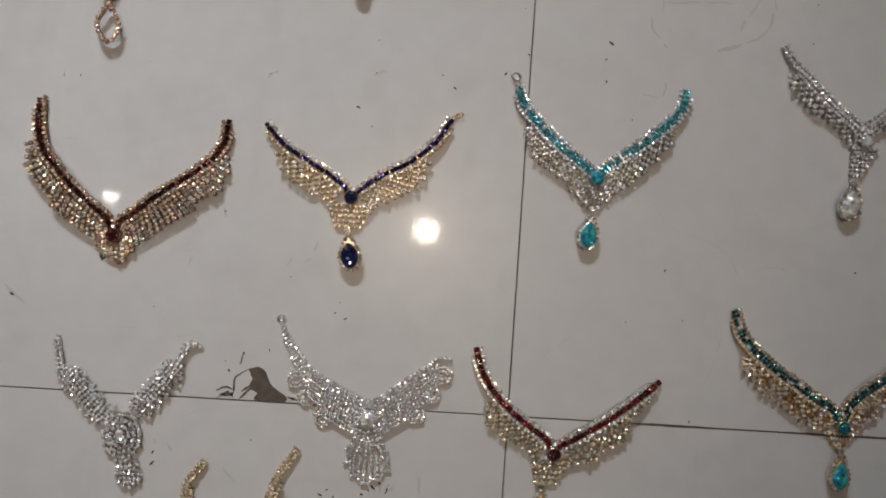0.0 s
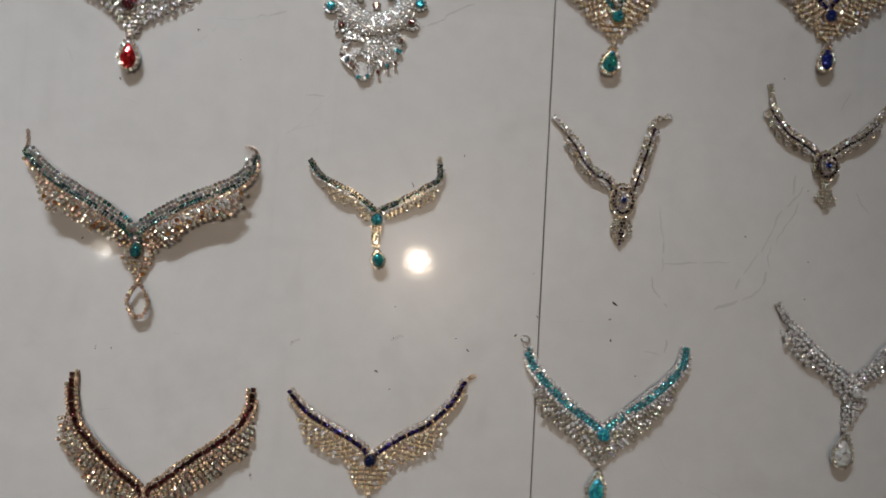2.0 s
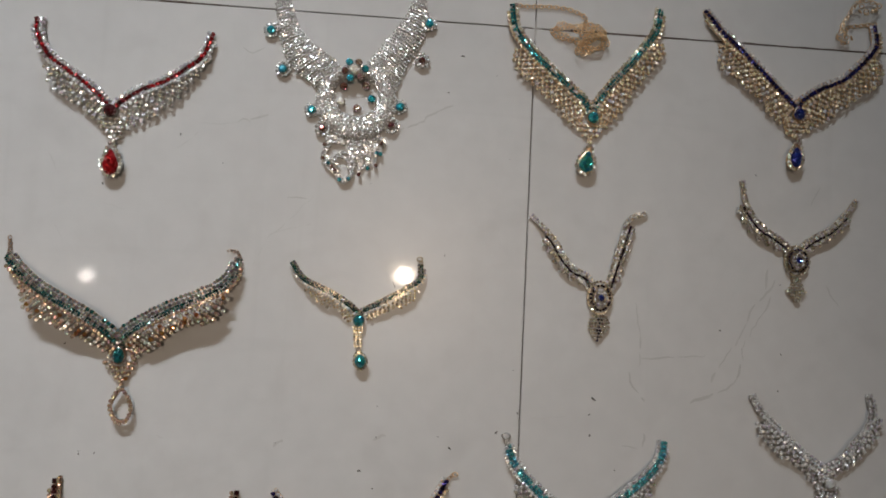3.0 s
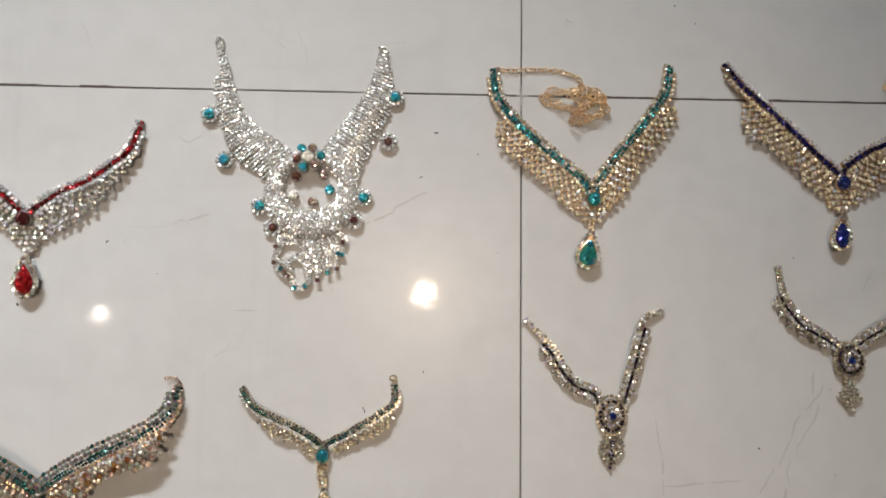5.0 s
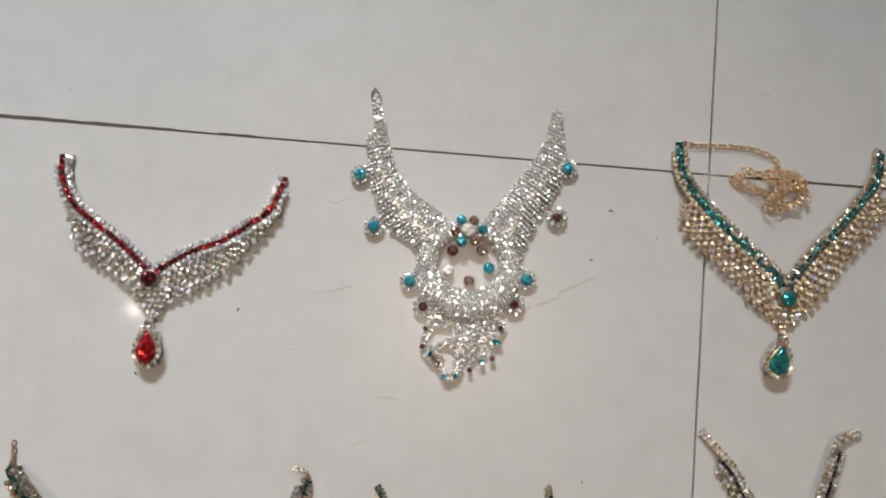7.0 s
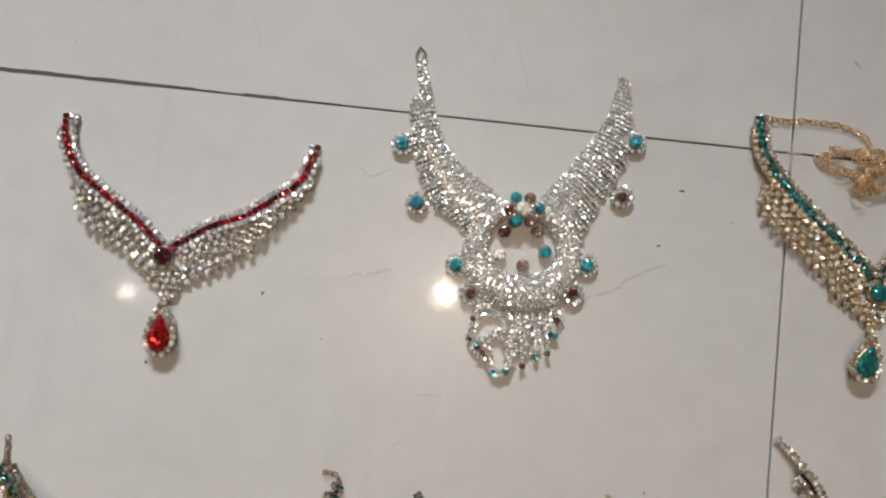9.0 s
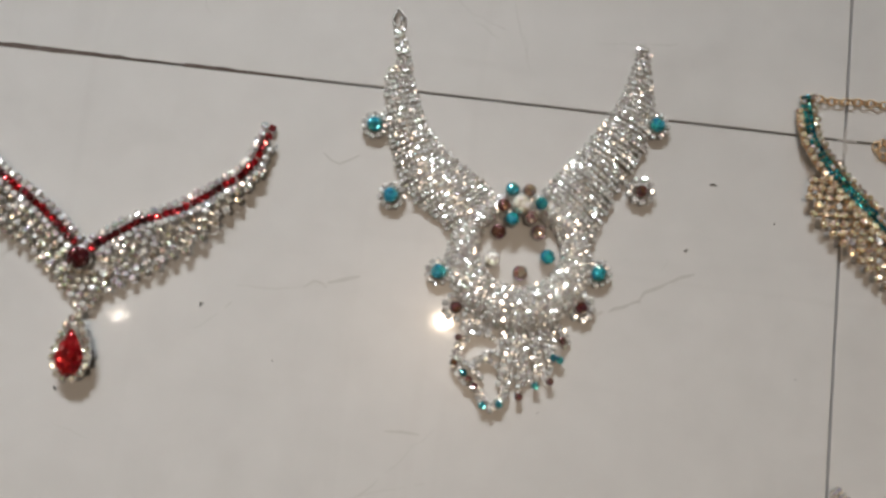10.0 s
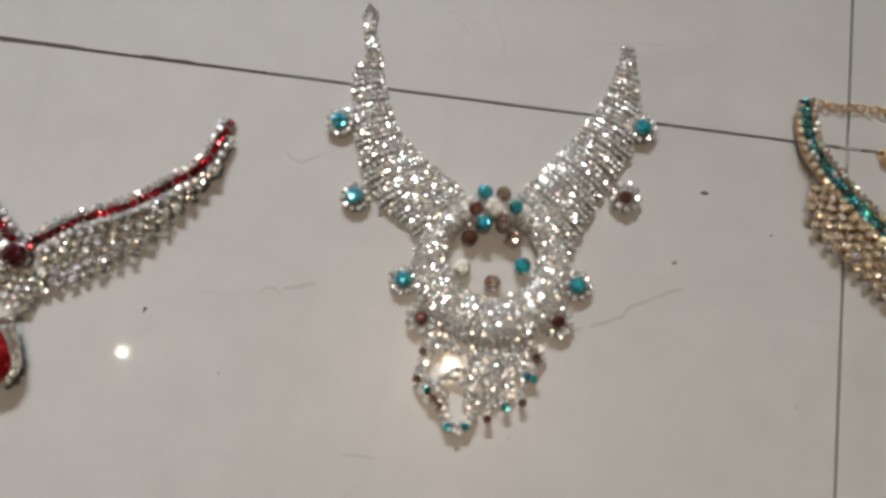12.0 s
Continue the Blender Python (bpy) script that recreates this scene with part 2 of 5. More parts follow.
def lathe(profile, steps, mat, name):
    verts, faces = [], []
    for r, z in profile:
        verts += [(r * math.cos(a), r * math.sin(a), z) for a in (2 * math.pi * k / steps for k in range(steps))]
    for i in range(len(profile) - 1):
        for k in range(steps):
            a, b = i * steps + k, i * steps + (k + 1) % steps
            faces.append((a, b, b + steps, a + steps))
    faces.append(tuple(range(steps - 1, -1, -1)))
    faces.append(tuple(range((len(profile) - 1) * steps, len(profile) * steps)))
    return mesh_of(name, verts, faces, mat, smooth=True)


def ribbon(verts, faces, pts, width, thick, taper=False):
    """A flat bar along a line of points."""
    pts = [Vector(p) for p in pts]
    base = len(verts)
    for i, p in enumerate(pts):
        way = pts[min(i + 1, len(pts) - 1)] - pts[max(i - 1, 0)]
        side = Vector((-way.y, way.x, 0))
        side = side.normalized() if side.length > 1e-9 else Vector((1, 0, 0))
        w = (width[i] if isinstance(width, list) else width) / 2 * ((0.25 + 0.75 * math.sin(math.pi * (i + 0.4) / (len(pts) - 0.2))) if taper else 1)
        for s, z in ((-1, 0), (1, 0), (1, thick), (-1, thick)):
            verts.append(p + side * (s * w) + Vector((0, 0, z)))
    for i in range(len(pts) - 1):
        a, b = base + 4 * i, base + 4 * i + 4
        for k in range(4):
            faces.append((a + k, a + (k + 1) % 4, b + (k + 1) % 4, b + k))
    e = base + 4 * (len(pts) - 1)
    faces += [(base + 3, base + 2, base + 1, base), (e, e + 1, e + 2, e + 3)]


class Line:
    """A smooth line through floor points, walked by its share of length from 0 to 1."""

    def __init__(self, pts):
        p = [Vector((*q[:2], 0)) for q in pts]
        p = [2 * p[0] - p[1]] + p + [2 * p[-1] - p[-2]]
        self.fine = []
        for i in range(1, len(p) - 2):
            for k in range(12):
                t = k / 12
                a, b, c, d = p[i - 1:i + 3]
                self.fine.append(0.5 * (2 * b + (c - a) * t + (2 * a - 5 * b + 4 * c - d) * t * t + (3 * b - a - 3 * c + d) * t ** 3))
        self.fine.append(p[-2])
        self.far = [0.0]
        for a, b in zip(self.fine, self.fine[1:]):
            self.far.append(self.far[-1] + (b - a).length)
        self.length = self.far[-1]

    def at(self, u):
        s = max(0.0, min(1.0, u)) * self.length
        for i in range(len(self.fine) - 1):
            if self.far[i + 1] >= s:
                break
        t = (s - self.far[i]) / max(1e-9, self.far[i + 1] - self.far[i])
        return self.fine[i].lerp(self.fine[i + 1], t)

    def way(self, u):
        return (self.at(u + 0.02) - self.at(u - 0.02)).normalized()

    def nearest(self, q):
        q = Vector((*q[:2], 0))
        return min((k / 100 for k in range(101)), key=lambda u: (self.at(u) - q).length)


# ---- cut stones ----
def rhinestone_geometry(girdle=0.50, table=0.38, top=0.60, claws=True):
    """One stone a unit across in its cup: cup sides, crown, table and, if it has them, four claws."""
    verts, faces, slots = [], [], []
    for r, z in ((0.40, 0.0), (girdle, 0.42), (table, top)):
        verts += [(r * math.cos(math.pi * (k + 0.5) / 4), r * math.sin(math.pi * (k + 0.5) / 4), z) for k in range(8)]
    for ring, slot in ((0, 0), (8, 1)):
        for k in range(8):
            faces.append((ring + k, ring + (k + 1) % 8, ring + 8 + (k + 1) % 8, ring + 8 + k))
            slots.append(slot)
    faces.append(tuple(range(16, 24)))
    slots.append(1)
    for k in range(4 if claws else 0):
        a = math.pi * k / 2
        n = len(verts)
        c, s = math.cos(a), math.sin(a)
        for r, side, z in ((0.56, 0.0, 0.15), (0.49, 0.075, 0.38), (0.49, -0.075, 0.38), (0.42, 0.0, 0.60)):
            verts.append((r * c - side * s, r * s + side * c, z))
        faces += [(n, n + 1, n + 3), (n, n + 3, n + 2), (n + 1, n + 2, n + 3)]
        slots += [0, 0, 0]
    return verts, faces, slots


STONE_VERTS, STONE_FACES, STONE_SLOTS = rhinestone_geometry()
STONE_ARRAY = np.array(STONE_VERTS)


def square_cut_geometry():
    """A square stone a unit across with clipped corners, in a square cup."""
    verts, faces, slots = [], [], []
    for half, clip, z in ((0.46, 0.38, 0.0), (0.52, 0.42, 0.40), (0.34, 0.26, 0.60)):
        verts += [(x * half if wide else x * clip, y * clip if wide else y * half, z)
                  for x, y, wide in ((1, -1, 1), (1, 1, 1), (1, 1, 0), (-1, 1, 0), (-1, 1, 1), (-1, -1, 1), (-1, -1, 0), (1, -1, 0))]
    for ring, slot in ((0, 0), (8, 1)):
        for k in range(8):
            faces.append((ring + k, ring + (k + 1) % 8, ring + 8 + (k + 1) % 8, ring + 8 + k))
            slots.append(slot)
    faces.append(tuple(range(16, 24)))
    slots.append(1)
    for x, y in ((1, 1), (1, -1), (-1, 1), (-1, -1)):
        n = len(verts)
        for u, v, z in ((0.56, 0.56, 0.1), (0.50, 0.34, 0.5), (0.34, 0.50, 0.5), (0.36, 0.36, 0.68)):
            verts.append((u * x, v * y, z))
        faces += [(n, n + 1, n + 3), (n, n + 3, n + 2), (n + 1, n + 2, n + 3)]
        slots += [0, 0, 0]
    return verts, faces, slots


WIDE = square_cut_geometry()
STONE_MESHES = {}


def stone_mesh(metal, colour, round_cut=False):
    key = (metal.name, colour, round_cut)
    if key not in STONE_MESHES:
        plain = colour in ("clear", "champagne", "amber", "peach", "warm", "ice", "pewter")
        verts, faces, slots = (STONE_VERTS, STONE_FACES, STONE_SLOTS) if plain or round_cut else WIDE
        STONE_MESHES[key] = mesh_of("rhinestone", verts, faces, metal, CUT[colour], slots=slots)
    return STONE_MESHES[key]


def gem_mesh(outline, height, metal, colour):
    """A large faceted stone over a closed outline, held in a thin metal rim."""
    n = len(outline)
    verts, faces, slots = [], [], []
    for share, z in ((1.05, 0.0), (1.07, 0.45), (1.0, 0.50), (0.78, 0.85), (0.45, 1.0)):
        verts += [(x * share, y * share, z * height) for x, y in outline]
    for i in range(4):
        for k in range(n):
            faces.append((i * n + k, i * n + (k + 1) % n, (i + 1) * n + (k + 1) % n, (i + 1) * n + k))
            slots.append(0 if i < 2 else 1)
    faces.append(tuple(range(4 * n, 5 * n)))
    slots.append(1)
    return mesh_of("gem", verts, faces, metal, GEM[colour], slots=slots)


def ellipse(rx, ry, n=16):
    return [(rx * math.cos(2 * math.pi * k / n), ry * math.sin(2 * math.pi * k / n)) for k in range(n)]


def teardrop(rx, rb, rt, n=20, pinch=0.62):
    """A drop with its point towards +y."""
    out = []
    for k in range(n):
        a = 2 * math.pi * k / n
        c, s = math.cos(a), math.sin(a)
        out.append((rx * c * (1 - pinch * max(0, s) ** 1.3), (rt if s > 0 else rb) * s))
    return out


LINK = {}


def link_mesh(metal):
    if metal.name not in LINK:
        verts, faces = [], []
        for k in range(10):
            a = 2 * math.pi * k / 10
            for j in range(4):
                b = math.pi / 2 * j
                r = 1 + 0.26 * math.cos(b)
                verts.append((1.35 * r * math.cos(a), r * math.sin(a), 0.26 * math.sin(b)))
        for k in range(10):
            for j in range(4):
                faces.append((4 * k + j, 4 * ((k + 1) % 10) + j, 4 * ((k + 1) % 10) + (j + 1) % 4, 4 * k + (j + 1) % 4))
        LINK[metal.name] = mesh_of("chain_link", verts, faces, metal, smooth=True)
    return LINK[metal.name]


class Jewel:
    """One necklace: an Empty with its setting, stones, pendant and chain under it."""

    def __init__(self, label, metal, centre):
        self.root = tagged(new("necklace"), label + " on white tiles", "necklace", "necklaces laid out on the floor")
        self.origin = Vector((*centre[:2], 0))
        self.root.location = self.origin
        self.metal, self.count, self.rest, self.verts, self.faces = metal, 0, {}, [], []
        self.dice = random.Random(int(abs(centre[0] * 7919 + centre[1] * 104729) * 1000))

    def stone(self, x, y, z, size, colour, parent=None, loose=9, turn=None, round_cut=False):
        d = self.dice
        tilt = Euler((radians(d.gauss(0, loose)), radians(d.gauss(0, loose)), d.uniform(0, 6.28) if turn is None else turn))
        m = Matrix.LocRotScale(Vector((x, y, z + 0.0002)) - self.origin, tilt, Vector((size,) * 3))
        if self.count < 300:
            self.count += 1
            home = parent or self.root
            part("rhinestone", stone_mesh(self.metal, colour, round_cut), home, m=(home.matrix_basis.inverted() @ m) if parent else m)
        else:
            self.rest.setdefault(colour, []).append(m)

    def wire(self, pts, width=0.0016, thick=0.0009):
        ribbon(self.verts, self.faces, [Vector((p[0], p[1], p[2] if len(p) > 2 else 0.0004)) - self.origin for p in pts], width, thick)

    def row(self, line, u0, u1, shift, pitch, size, colour, height, wired=True):
        """Stones along a line, shifted sideways; height(u) gives their level."""
        n = max(1, round(line.length * (u1 - u0) / pitch))
        path = []
        for k in range(n + 1):
            u = u0 + (u1 - u0) * k / n
            way = line.way(u)
            p = line.at(u) + Vector((-way.y, way.x, 0)) * shift
            z = height(u)
            jx, jy = self.dice.gauss(0, pitch * 0.05), self.dice.gauss(0, pitch * 0.05)
            self.stone(p.x + jx, p.y + jy, z, size, colour if isinstance(colour, str) else colour(), turn=math.atan2(way.y, way.x), loose=7)
            path.append((p.x, p.y, max(0.0002, z - 0.0006)))
        if wired:
            self.wire(path)

    def strand(self, a, b, pitch, size, pick, za, zb, cut=0):
        """Stones in a straight line from a to b."""
        a, b = Vector((*a[:2], 0)), Vector((*b[:2], 0))
        n = max(1, int((b - a).length / pitch + 0.5) - cut)
        step = (b - a).normalized() * pitch
        path = []
        for k in range(n):
            p = a + step * (k + 0.5)
            z = za + (zb - za) * (k + 0.5) / n
            self.stone(p.x + self.dice.gauss(0, pitch * 0.03), p.y + self.dice.gauss(0, pitch * 0.03), z, size, pick(k, n))
            path.append((p.x, p.y, max(0.0002, z - 0.0006)))
        if len(path) > 1:
            self.wire(path, 0.0012)

    def gem(self, name, x, y, z, outline, height, colour, turn=0.0, parent=None, label=""):
        m = Matrix.LocRotScale(Vector((x, y, z)) - self.origin, Euler((radians(self.dice.gauss(0, 4)), radians(self.dice.gauss(0, 4)), turn)), None)
        home = parent or self.root
        return part(name, gem_mesh(outline, height, self.metal, colour), home, label, (home.matrix_basis.inverted() @ m) if parent else m)

    def ringlet(self, name, x, y, z, radius, upright=False):
        m = Matrix.LocRotScale(Vector((x, y, z)) - self.origin, Euler((radians(75 if upright else 12), radians(10), self.dice.uniform(0, 6))), Vector((radius,) * 3))
        part(name, link_mesh(self.metal), self.root, m=m)

    def chain(self, pts, spacing=0.0034, radius=0.0017, heap=0.0, knot=None):
        if knot:
            (x, y), (rx, ry), turns = knot
            for k in range(turns):
                a, r = self.dice.uniform(0, 6.28), self.dice.uniform(0.35, 1.0) ** 0.5
                pts = [*pts, (x + rx * r * math.cos(a), y + ry * r * math.sin(a))]
        line = Line(pts)
        n = int(line.length / spacing)
        for k in range(n + 1):
            u = k / n
            p, way = line.at(u), line.way(u)
            turn = math.atan2(way.y, way.x) + self.dice.gauss(0, 0.15)
            z = radius * 0.9 + (heap * self.dice.random() if u > 0.25 else 0)
            m = Matrix.LocRotScale(Vector((p.x, p.y, z)) - self.origin, Euler((radians(35 if k % 2 else -35), 0, turn)), Vector((radius,) * 3))
            part("chain_link", link_mesh(BRIGHT_GOLD if self.metal is GOLD else self.metal), self.root, m=m)

    def finish(self):
        if self.faces:
            part("setting", mesh_of("setting", self.verts, self.faces, self.metal), self.root)
        for colour, many in self.rest.items():
            arr = np.concatenate([STONE_ARRAY @ np.array(m.to_3x3()).T + np.array(m.translation) for m in many])
            n = len(STONE_VERTS)
            faces = [tuple(i + n * k for i in f) for k in range(len(many)) for f in STONE_FACES]
            me = mesh_of("rhinestone_filling", arr.tolist(), faces, self.metal, CUT[colour], slots=STONE_SLOTS * len(many))
            tagged(part("rhinestone_filling", me, self.root), kind="stuff")


def add_drop(j, drop, size, colour, open_drop=False):
    """The pendant: a backing plate, its halo of small stones and the large drop stone."""
    top, mid, side, low = (Vector((*p, 0)) for p in drop)
    axis = (top - mid).normalized()
    turn = math.atan2(axis.y, axis.x) - math.pi / 2
    rx, rb, rt = (side - mid).length, (low - mid).length, (top - mid).length * 0.95
    spin = Matrix.LocRotScale(mid - j.origin, Euler((0, 0, turn)), None)
    inner = 0.74 if open_drop else 0.5
    hole = [(x * inner, y * inner) for x, y in teardrop(rx, rb, rt)]
    edge = [(x * 0.86, y * 0.86) for x, y in teardrop(rx, rb, rt)]
    n = len(edge)
    verts = [(x, y, z) for ring, z in ((edge, 0.0040), (edge, 0.0058), (hole, 0.0058), (hole, 0.0040)) for x, y in ring]
    faces = [(i * n + k, i * n + (k + 1) % n, (i + 1) % 4 * n + (k + 1) % n, (i + 1) % 4 * n + k) for i in range(4) for k in range(n)]
    pendant = part("pendant", mesh_of("pendant", verts, faces, j.metal), j.root, "", spin)
    around = Line([*(teardrop(rx - size * 0.5, rb - size * 0.5, rt - size * 0.3, 32)), teardrop(rx - size * 0.5, rb - size * 0.5, rt - size * 0.3, 32)[0]])
    count = max(12, round(around.length / (size * 1.02)))
    for k in range(count):
        p = spin @ around.at(k / count) + j.origin
        j.stone(p.x, p.y, 0.0058, size, "peach" if open_drop else "warm", pendant)
    if not open_drop:
        sharp = colour == "ruby"
        gem = teardrop((rx - size) * 1.12, (rb - size) * 1.10, (rt - size) * (0.80 if sharp else 0.76), pinch=0.62 if sharp else 0.38)
        j.gem("drop_stone", mid.x, mid.y, 0.0052, gem, 0.0056, colour, turn, pendant)
    return top


def add_net(j, line, rim, first, shift, pitch, pick, level):
    """A diamond net of stones hung from a wing: every second place filled, so that its lower edge is toothed."""
    n = 2 * max(4, round(max(line.length * (1 - first), rim.length) / (pitch * 1.36)))
    gap = pitch * 0.72
    grid = {}
    for h in range(1, n + 1):
        v = h / n
        u = first + (1 - first) * v
        way = line.way(u)
        a, b = line.at(u) + Vector((-way.y, way.x, 0)) * shift, rim.at(v)
        deep = (b - a).length
        rows = max(1, int(deep / gap + 0.15))
        for i in range(h % 2, rows + 1, 2):
            p = a + (b - a) * (i * gap / max(deep, gap))
            z = 0.0014 + (level(u) - 0.0014) * (1 - 0.35 * i / rows)
            grid[h, i] = (p.x + j.dice.gauss(0, pitch * 0.07), p.y + j.dice.gauss(0, pitch * 0.07), z)
            j.stone(*grid[h, i], pitch * j.dice.uniform(0.74, 0.86), pick(i, rows), loose=12)
    # links from stone to stone, zigzag
    for (h, i), p in grid.items():
        for q in (grid.get((h + 1, i + 1)), grid.get((h + 1, i - 1))):
            if q:
                j.wire([(*p[:2], p[2] + 0.0002), (*q[:2], q[2] + 0.0002)], 0.0007, 0.0006)


def winged_necklace(label, metal, colour, left, left_edge, right, right_edge, centre, apron, apron_width, drop=None, pitch=0.0044,
                    lift=0.004, amber=0.0, clear=False, open_drop=False, ring_left=False, ring_right=0, chain_left=False,
                    stub_left=None, chain=None, gem_colour=None, net=True, knot=None):
    """Two wings of three stone rows with a fringe below, a centre stone, an apron and a drop."""
    j = Jewel(label, metal, centre)
    golden = metal in (GOLD, ROSE_GOLD)
    plain = {GOLD.name: "champagne", ROSE_GOLD.name: "peach"}.get(metal.name, "clear")
    size = pitch * {"turquoise": 1.16, "teal_dark": 1.16, "emerald": 0.92, "emerald_dark": 0.84, "sapphire": 0.76, "ruby": 0.74, "ruby_dark": 0.95}.get(colour, 0.84)
    beside = size * 0.5 + pitch * 0.40
    small = pitch * 0.78
    low = 0.0014

    def fringe_colour(k, n):
        r = j.dice.random()
        if amber and r < amber and k < n - 1:
            return "amber"
        if metal is PALE_GOLD:
            return "champagne" if r < 0.5 else "warm"
        if metal is SILVER and not clear:
            return "warm" if r < 0.65 else "clear"
        return plain if r < (0.62 if metal is ROSE_GOLD else 0.85) else ("warm" if metal is ROSE_GOLD else "clear")

    r = 0.0050 if pitch > 0.004 else 0.0046
    for pts, edge in ((left, left_edge), (right, right_edge)):
        end, heart = Vector(pts[-1]), Vector(centre)
        gap = (end - heart).length
        if gap > r * 1.7:
            pts = [*pts, (heart + (end - heart) * (r * 1.25 / gap)).to_tuple()]
        line, rim = Line(pts), Line(edge)
        way = line.way(0.5)
        out = 1 if Vector((-way.y, way.x, 0)).dot(rim.at(0.5) - line.at(0.5)) > 0 else -1
        level = lambda u: low + lift * math.sin(math.pi * max(0.0, min(1, u))) ** 0.8
        mixed = lambda: colour if j.dice.random() < {"emerald": 0.9, "emerald_dark": 0.64, "turquoise": 0.84, "teal_dark": 0.78}.get(colour, 0.82) else "pewter" if colour == "emerald_dark" else "clear"
        strip = lambda: {"sapphire": "indigo", "ruby": "ruby_dark"}.get(colour, colour) if j.dice.random() < (0.6 if colour == "sapphire" else 0.25) else colour
        if colour in ("turquoise", "teal_dark", "emerald", "emerald_dark"):
            for side in (-0.29, 0.29):
                j.row(line, 0, 1, side * size, size * 0.60, size * 0.57, mixed, level, side > 0)
        else:
            j.row(line, 0, 1, 0, size * 1.03, size, strip, level)
        j.row(line, 0, 1, -out * beside, pitch * 0.82, small, "pewter" if colour == "emerald_dark" else ("clear" if "sapphire" in colour else "peach" if metal is ROSE_GOLD else "warm") if golden else "clear", level)
        j.row(line, 0.25 if clear else 0.06, 1, out * beside, pitch * 0.82, small, plain if golden else "clear", level)
        if open_drop:
            j.row(line, 0.04, 1, -out * (beside + pitch * 0.75), pitch * 0.80, small * 0.9, lambda: "pewter" if j.dice.random() < 0.8 else "emerald_dark", level)
        first = line.nearest(edge[0])
        if net:
            add_net(j, line, rim, first, out * (beside + pitch * 0.62), pitch, fringe_colour, level)
            continue
        n = max(4, round(max(line.length * (1 - first), rim.length) / (pitch * 1.12)))
        for k in range(n + 1):
            v = k / n
            u = first + (1 - first) * v
            way = line.way(u)
            a = line.at(u) + Vector((-way.y, way.x, 0)) * (out * (beside + pitch * 0.45))
            b = rim.at(v)
            if (b - a).length > pitch * 0.6:
                j.strand(a, b, pitch * 0.78, pitch * 0.88, fringe_colour, level(u), low + (level(u) - low) * 0.8)
    # apron below the centre stone
    a, b = (Vector((*p, 0)) for p in apron)
    rows = max(2, round((b - a).length / (pitch * 0.84)))
    for i in range(rows + 1):
        c = a.lerp(b, i / rows)
        wide = apron_width[0] + (apron_width[1] - apron_width[0]) * i / rows
        m = max(1, round(wide / (pitch * 0.84)))
        for k in range(m):
            j.stone(c.x + (k - (m - 1) / 2) * pitch * 0.84, c.y, low + 0.0005, small, fringe_colour(0, 2))
        j.wire([(c.x - wide / 2, c.y, low - 0.0006), (c.x + wide / 2, c.y, low - 0.0006)])
    if clear:
        j.gem("centre_stone", *centre, low + 0.002, ellipse(r * 0.9, r), 0.005, "clear")
    else:
        j.gem("centre_stone", *centre, low + 0.0015, ellipse(r * 0.92, r * 1.30) if open_drop else ellipse(r, r * 1.06), 0.0062, gem_colour or {"ruby": "garnet", "turquoise": "aqua", "emerald": "aqua_green"}.get(colour, colour))
    if drop:
        top = add_drop(j, drop, pitch * 0.80, gem_colour or {"ruby_dark": "ruby_dark", "emerald_dark": "emerald", "teal_dark": "aqua", "turquoise": "aqua", "emerald": "aqua_green"}.get(colour, colour), open_drop)
        if (top - b).length > pitch * 0.5:
            for side in (-0.35, 0.35):
                j.strand(b + Vector((side * pitch, 0, 0)), top + Vector((side * pitch * 0.6, 0, 0)), pitch * 0.8, pitch * 0.7, lambda k, n: plain, low, low)
    tips = {"left": Vector((*left[0], 0)), "right": Vector((*right[0], 0))}
    if ring_left:
        j.ringlet("clasp_ring", tips["left"].x - 0.002, tips["left"].y + 0.009, 0.003, 0.0026)
        j.ringlet("clasp_ring", tips["left"].x - 0.001, tips["left"].y + 0.0045, 0.002, 0.0018)
    if ring_right:
        for dx, dy, s in ((0.0022, 0.0026, 0.0013), (0.0040, 0.0042, 0.0013), (0.0065, 0.0052, 0.0017)):
            j.ringlet("clasp_ring", tips["right"].x + dx * ring_right, tips["right"].y + dy, 0.002, s)
    if chain_left:
        for tip, side in ((tips["left"], 0.0), (tips["right"], -0.010)):
            j.chain([(tip.x, tip.y), (tip.x + side * 0.5 + 0.002, tip.y + 0.006), (tip.x + side + 0.001, tip.y + 0.015 + side * 0.8)], 0.0022, 0.0013, 0.002)
    if stub_left:
        for k in range(4):
            p = tips["left"] + Vector((stub_left[0] * 0.8 + 0.001, stub_left[1] - k * pitch * 0.9, 0))
            j.stone(p.x, p.y, low, small, plain)
    if chain:
        j.chain(chain, 0.0031, 0.00155, heap=0.006, knot=knot)
    j.finish()


def fill_oval(j, mid, rx, ry, pitch, colours, z, dome):
    """Rings of stones over an oval, outermost colour first."""
    rings = len(colours)
    for i, colour in enumerate(colours):
        share = 1 - i * pitch / rx
        if share <= 0.08:
            break
        line = Line([(mid.x + x, mid.y + y) for x, y in ellipse(rx * share, ry * share, 20) + [(rx * share, 0)]])
        n = max(4, round(line.length / pitch))
        for k in range(n):
            p = line.at(k / n)
            j.stone(p.x + j.dice.gauss(0, pitch * 0.12), p.y + j.dice.gauss(0, pitch * 0.12), z + dome * (1 - share * share), pitch * j.dice.uniform(0.84, 1.0), colour, loose=13)
        j.wire([(*line.at(k / 24).xy, z - 0.0005) for k in range(25)])


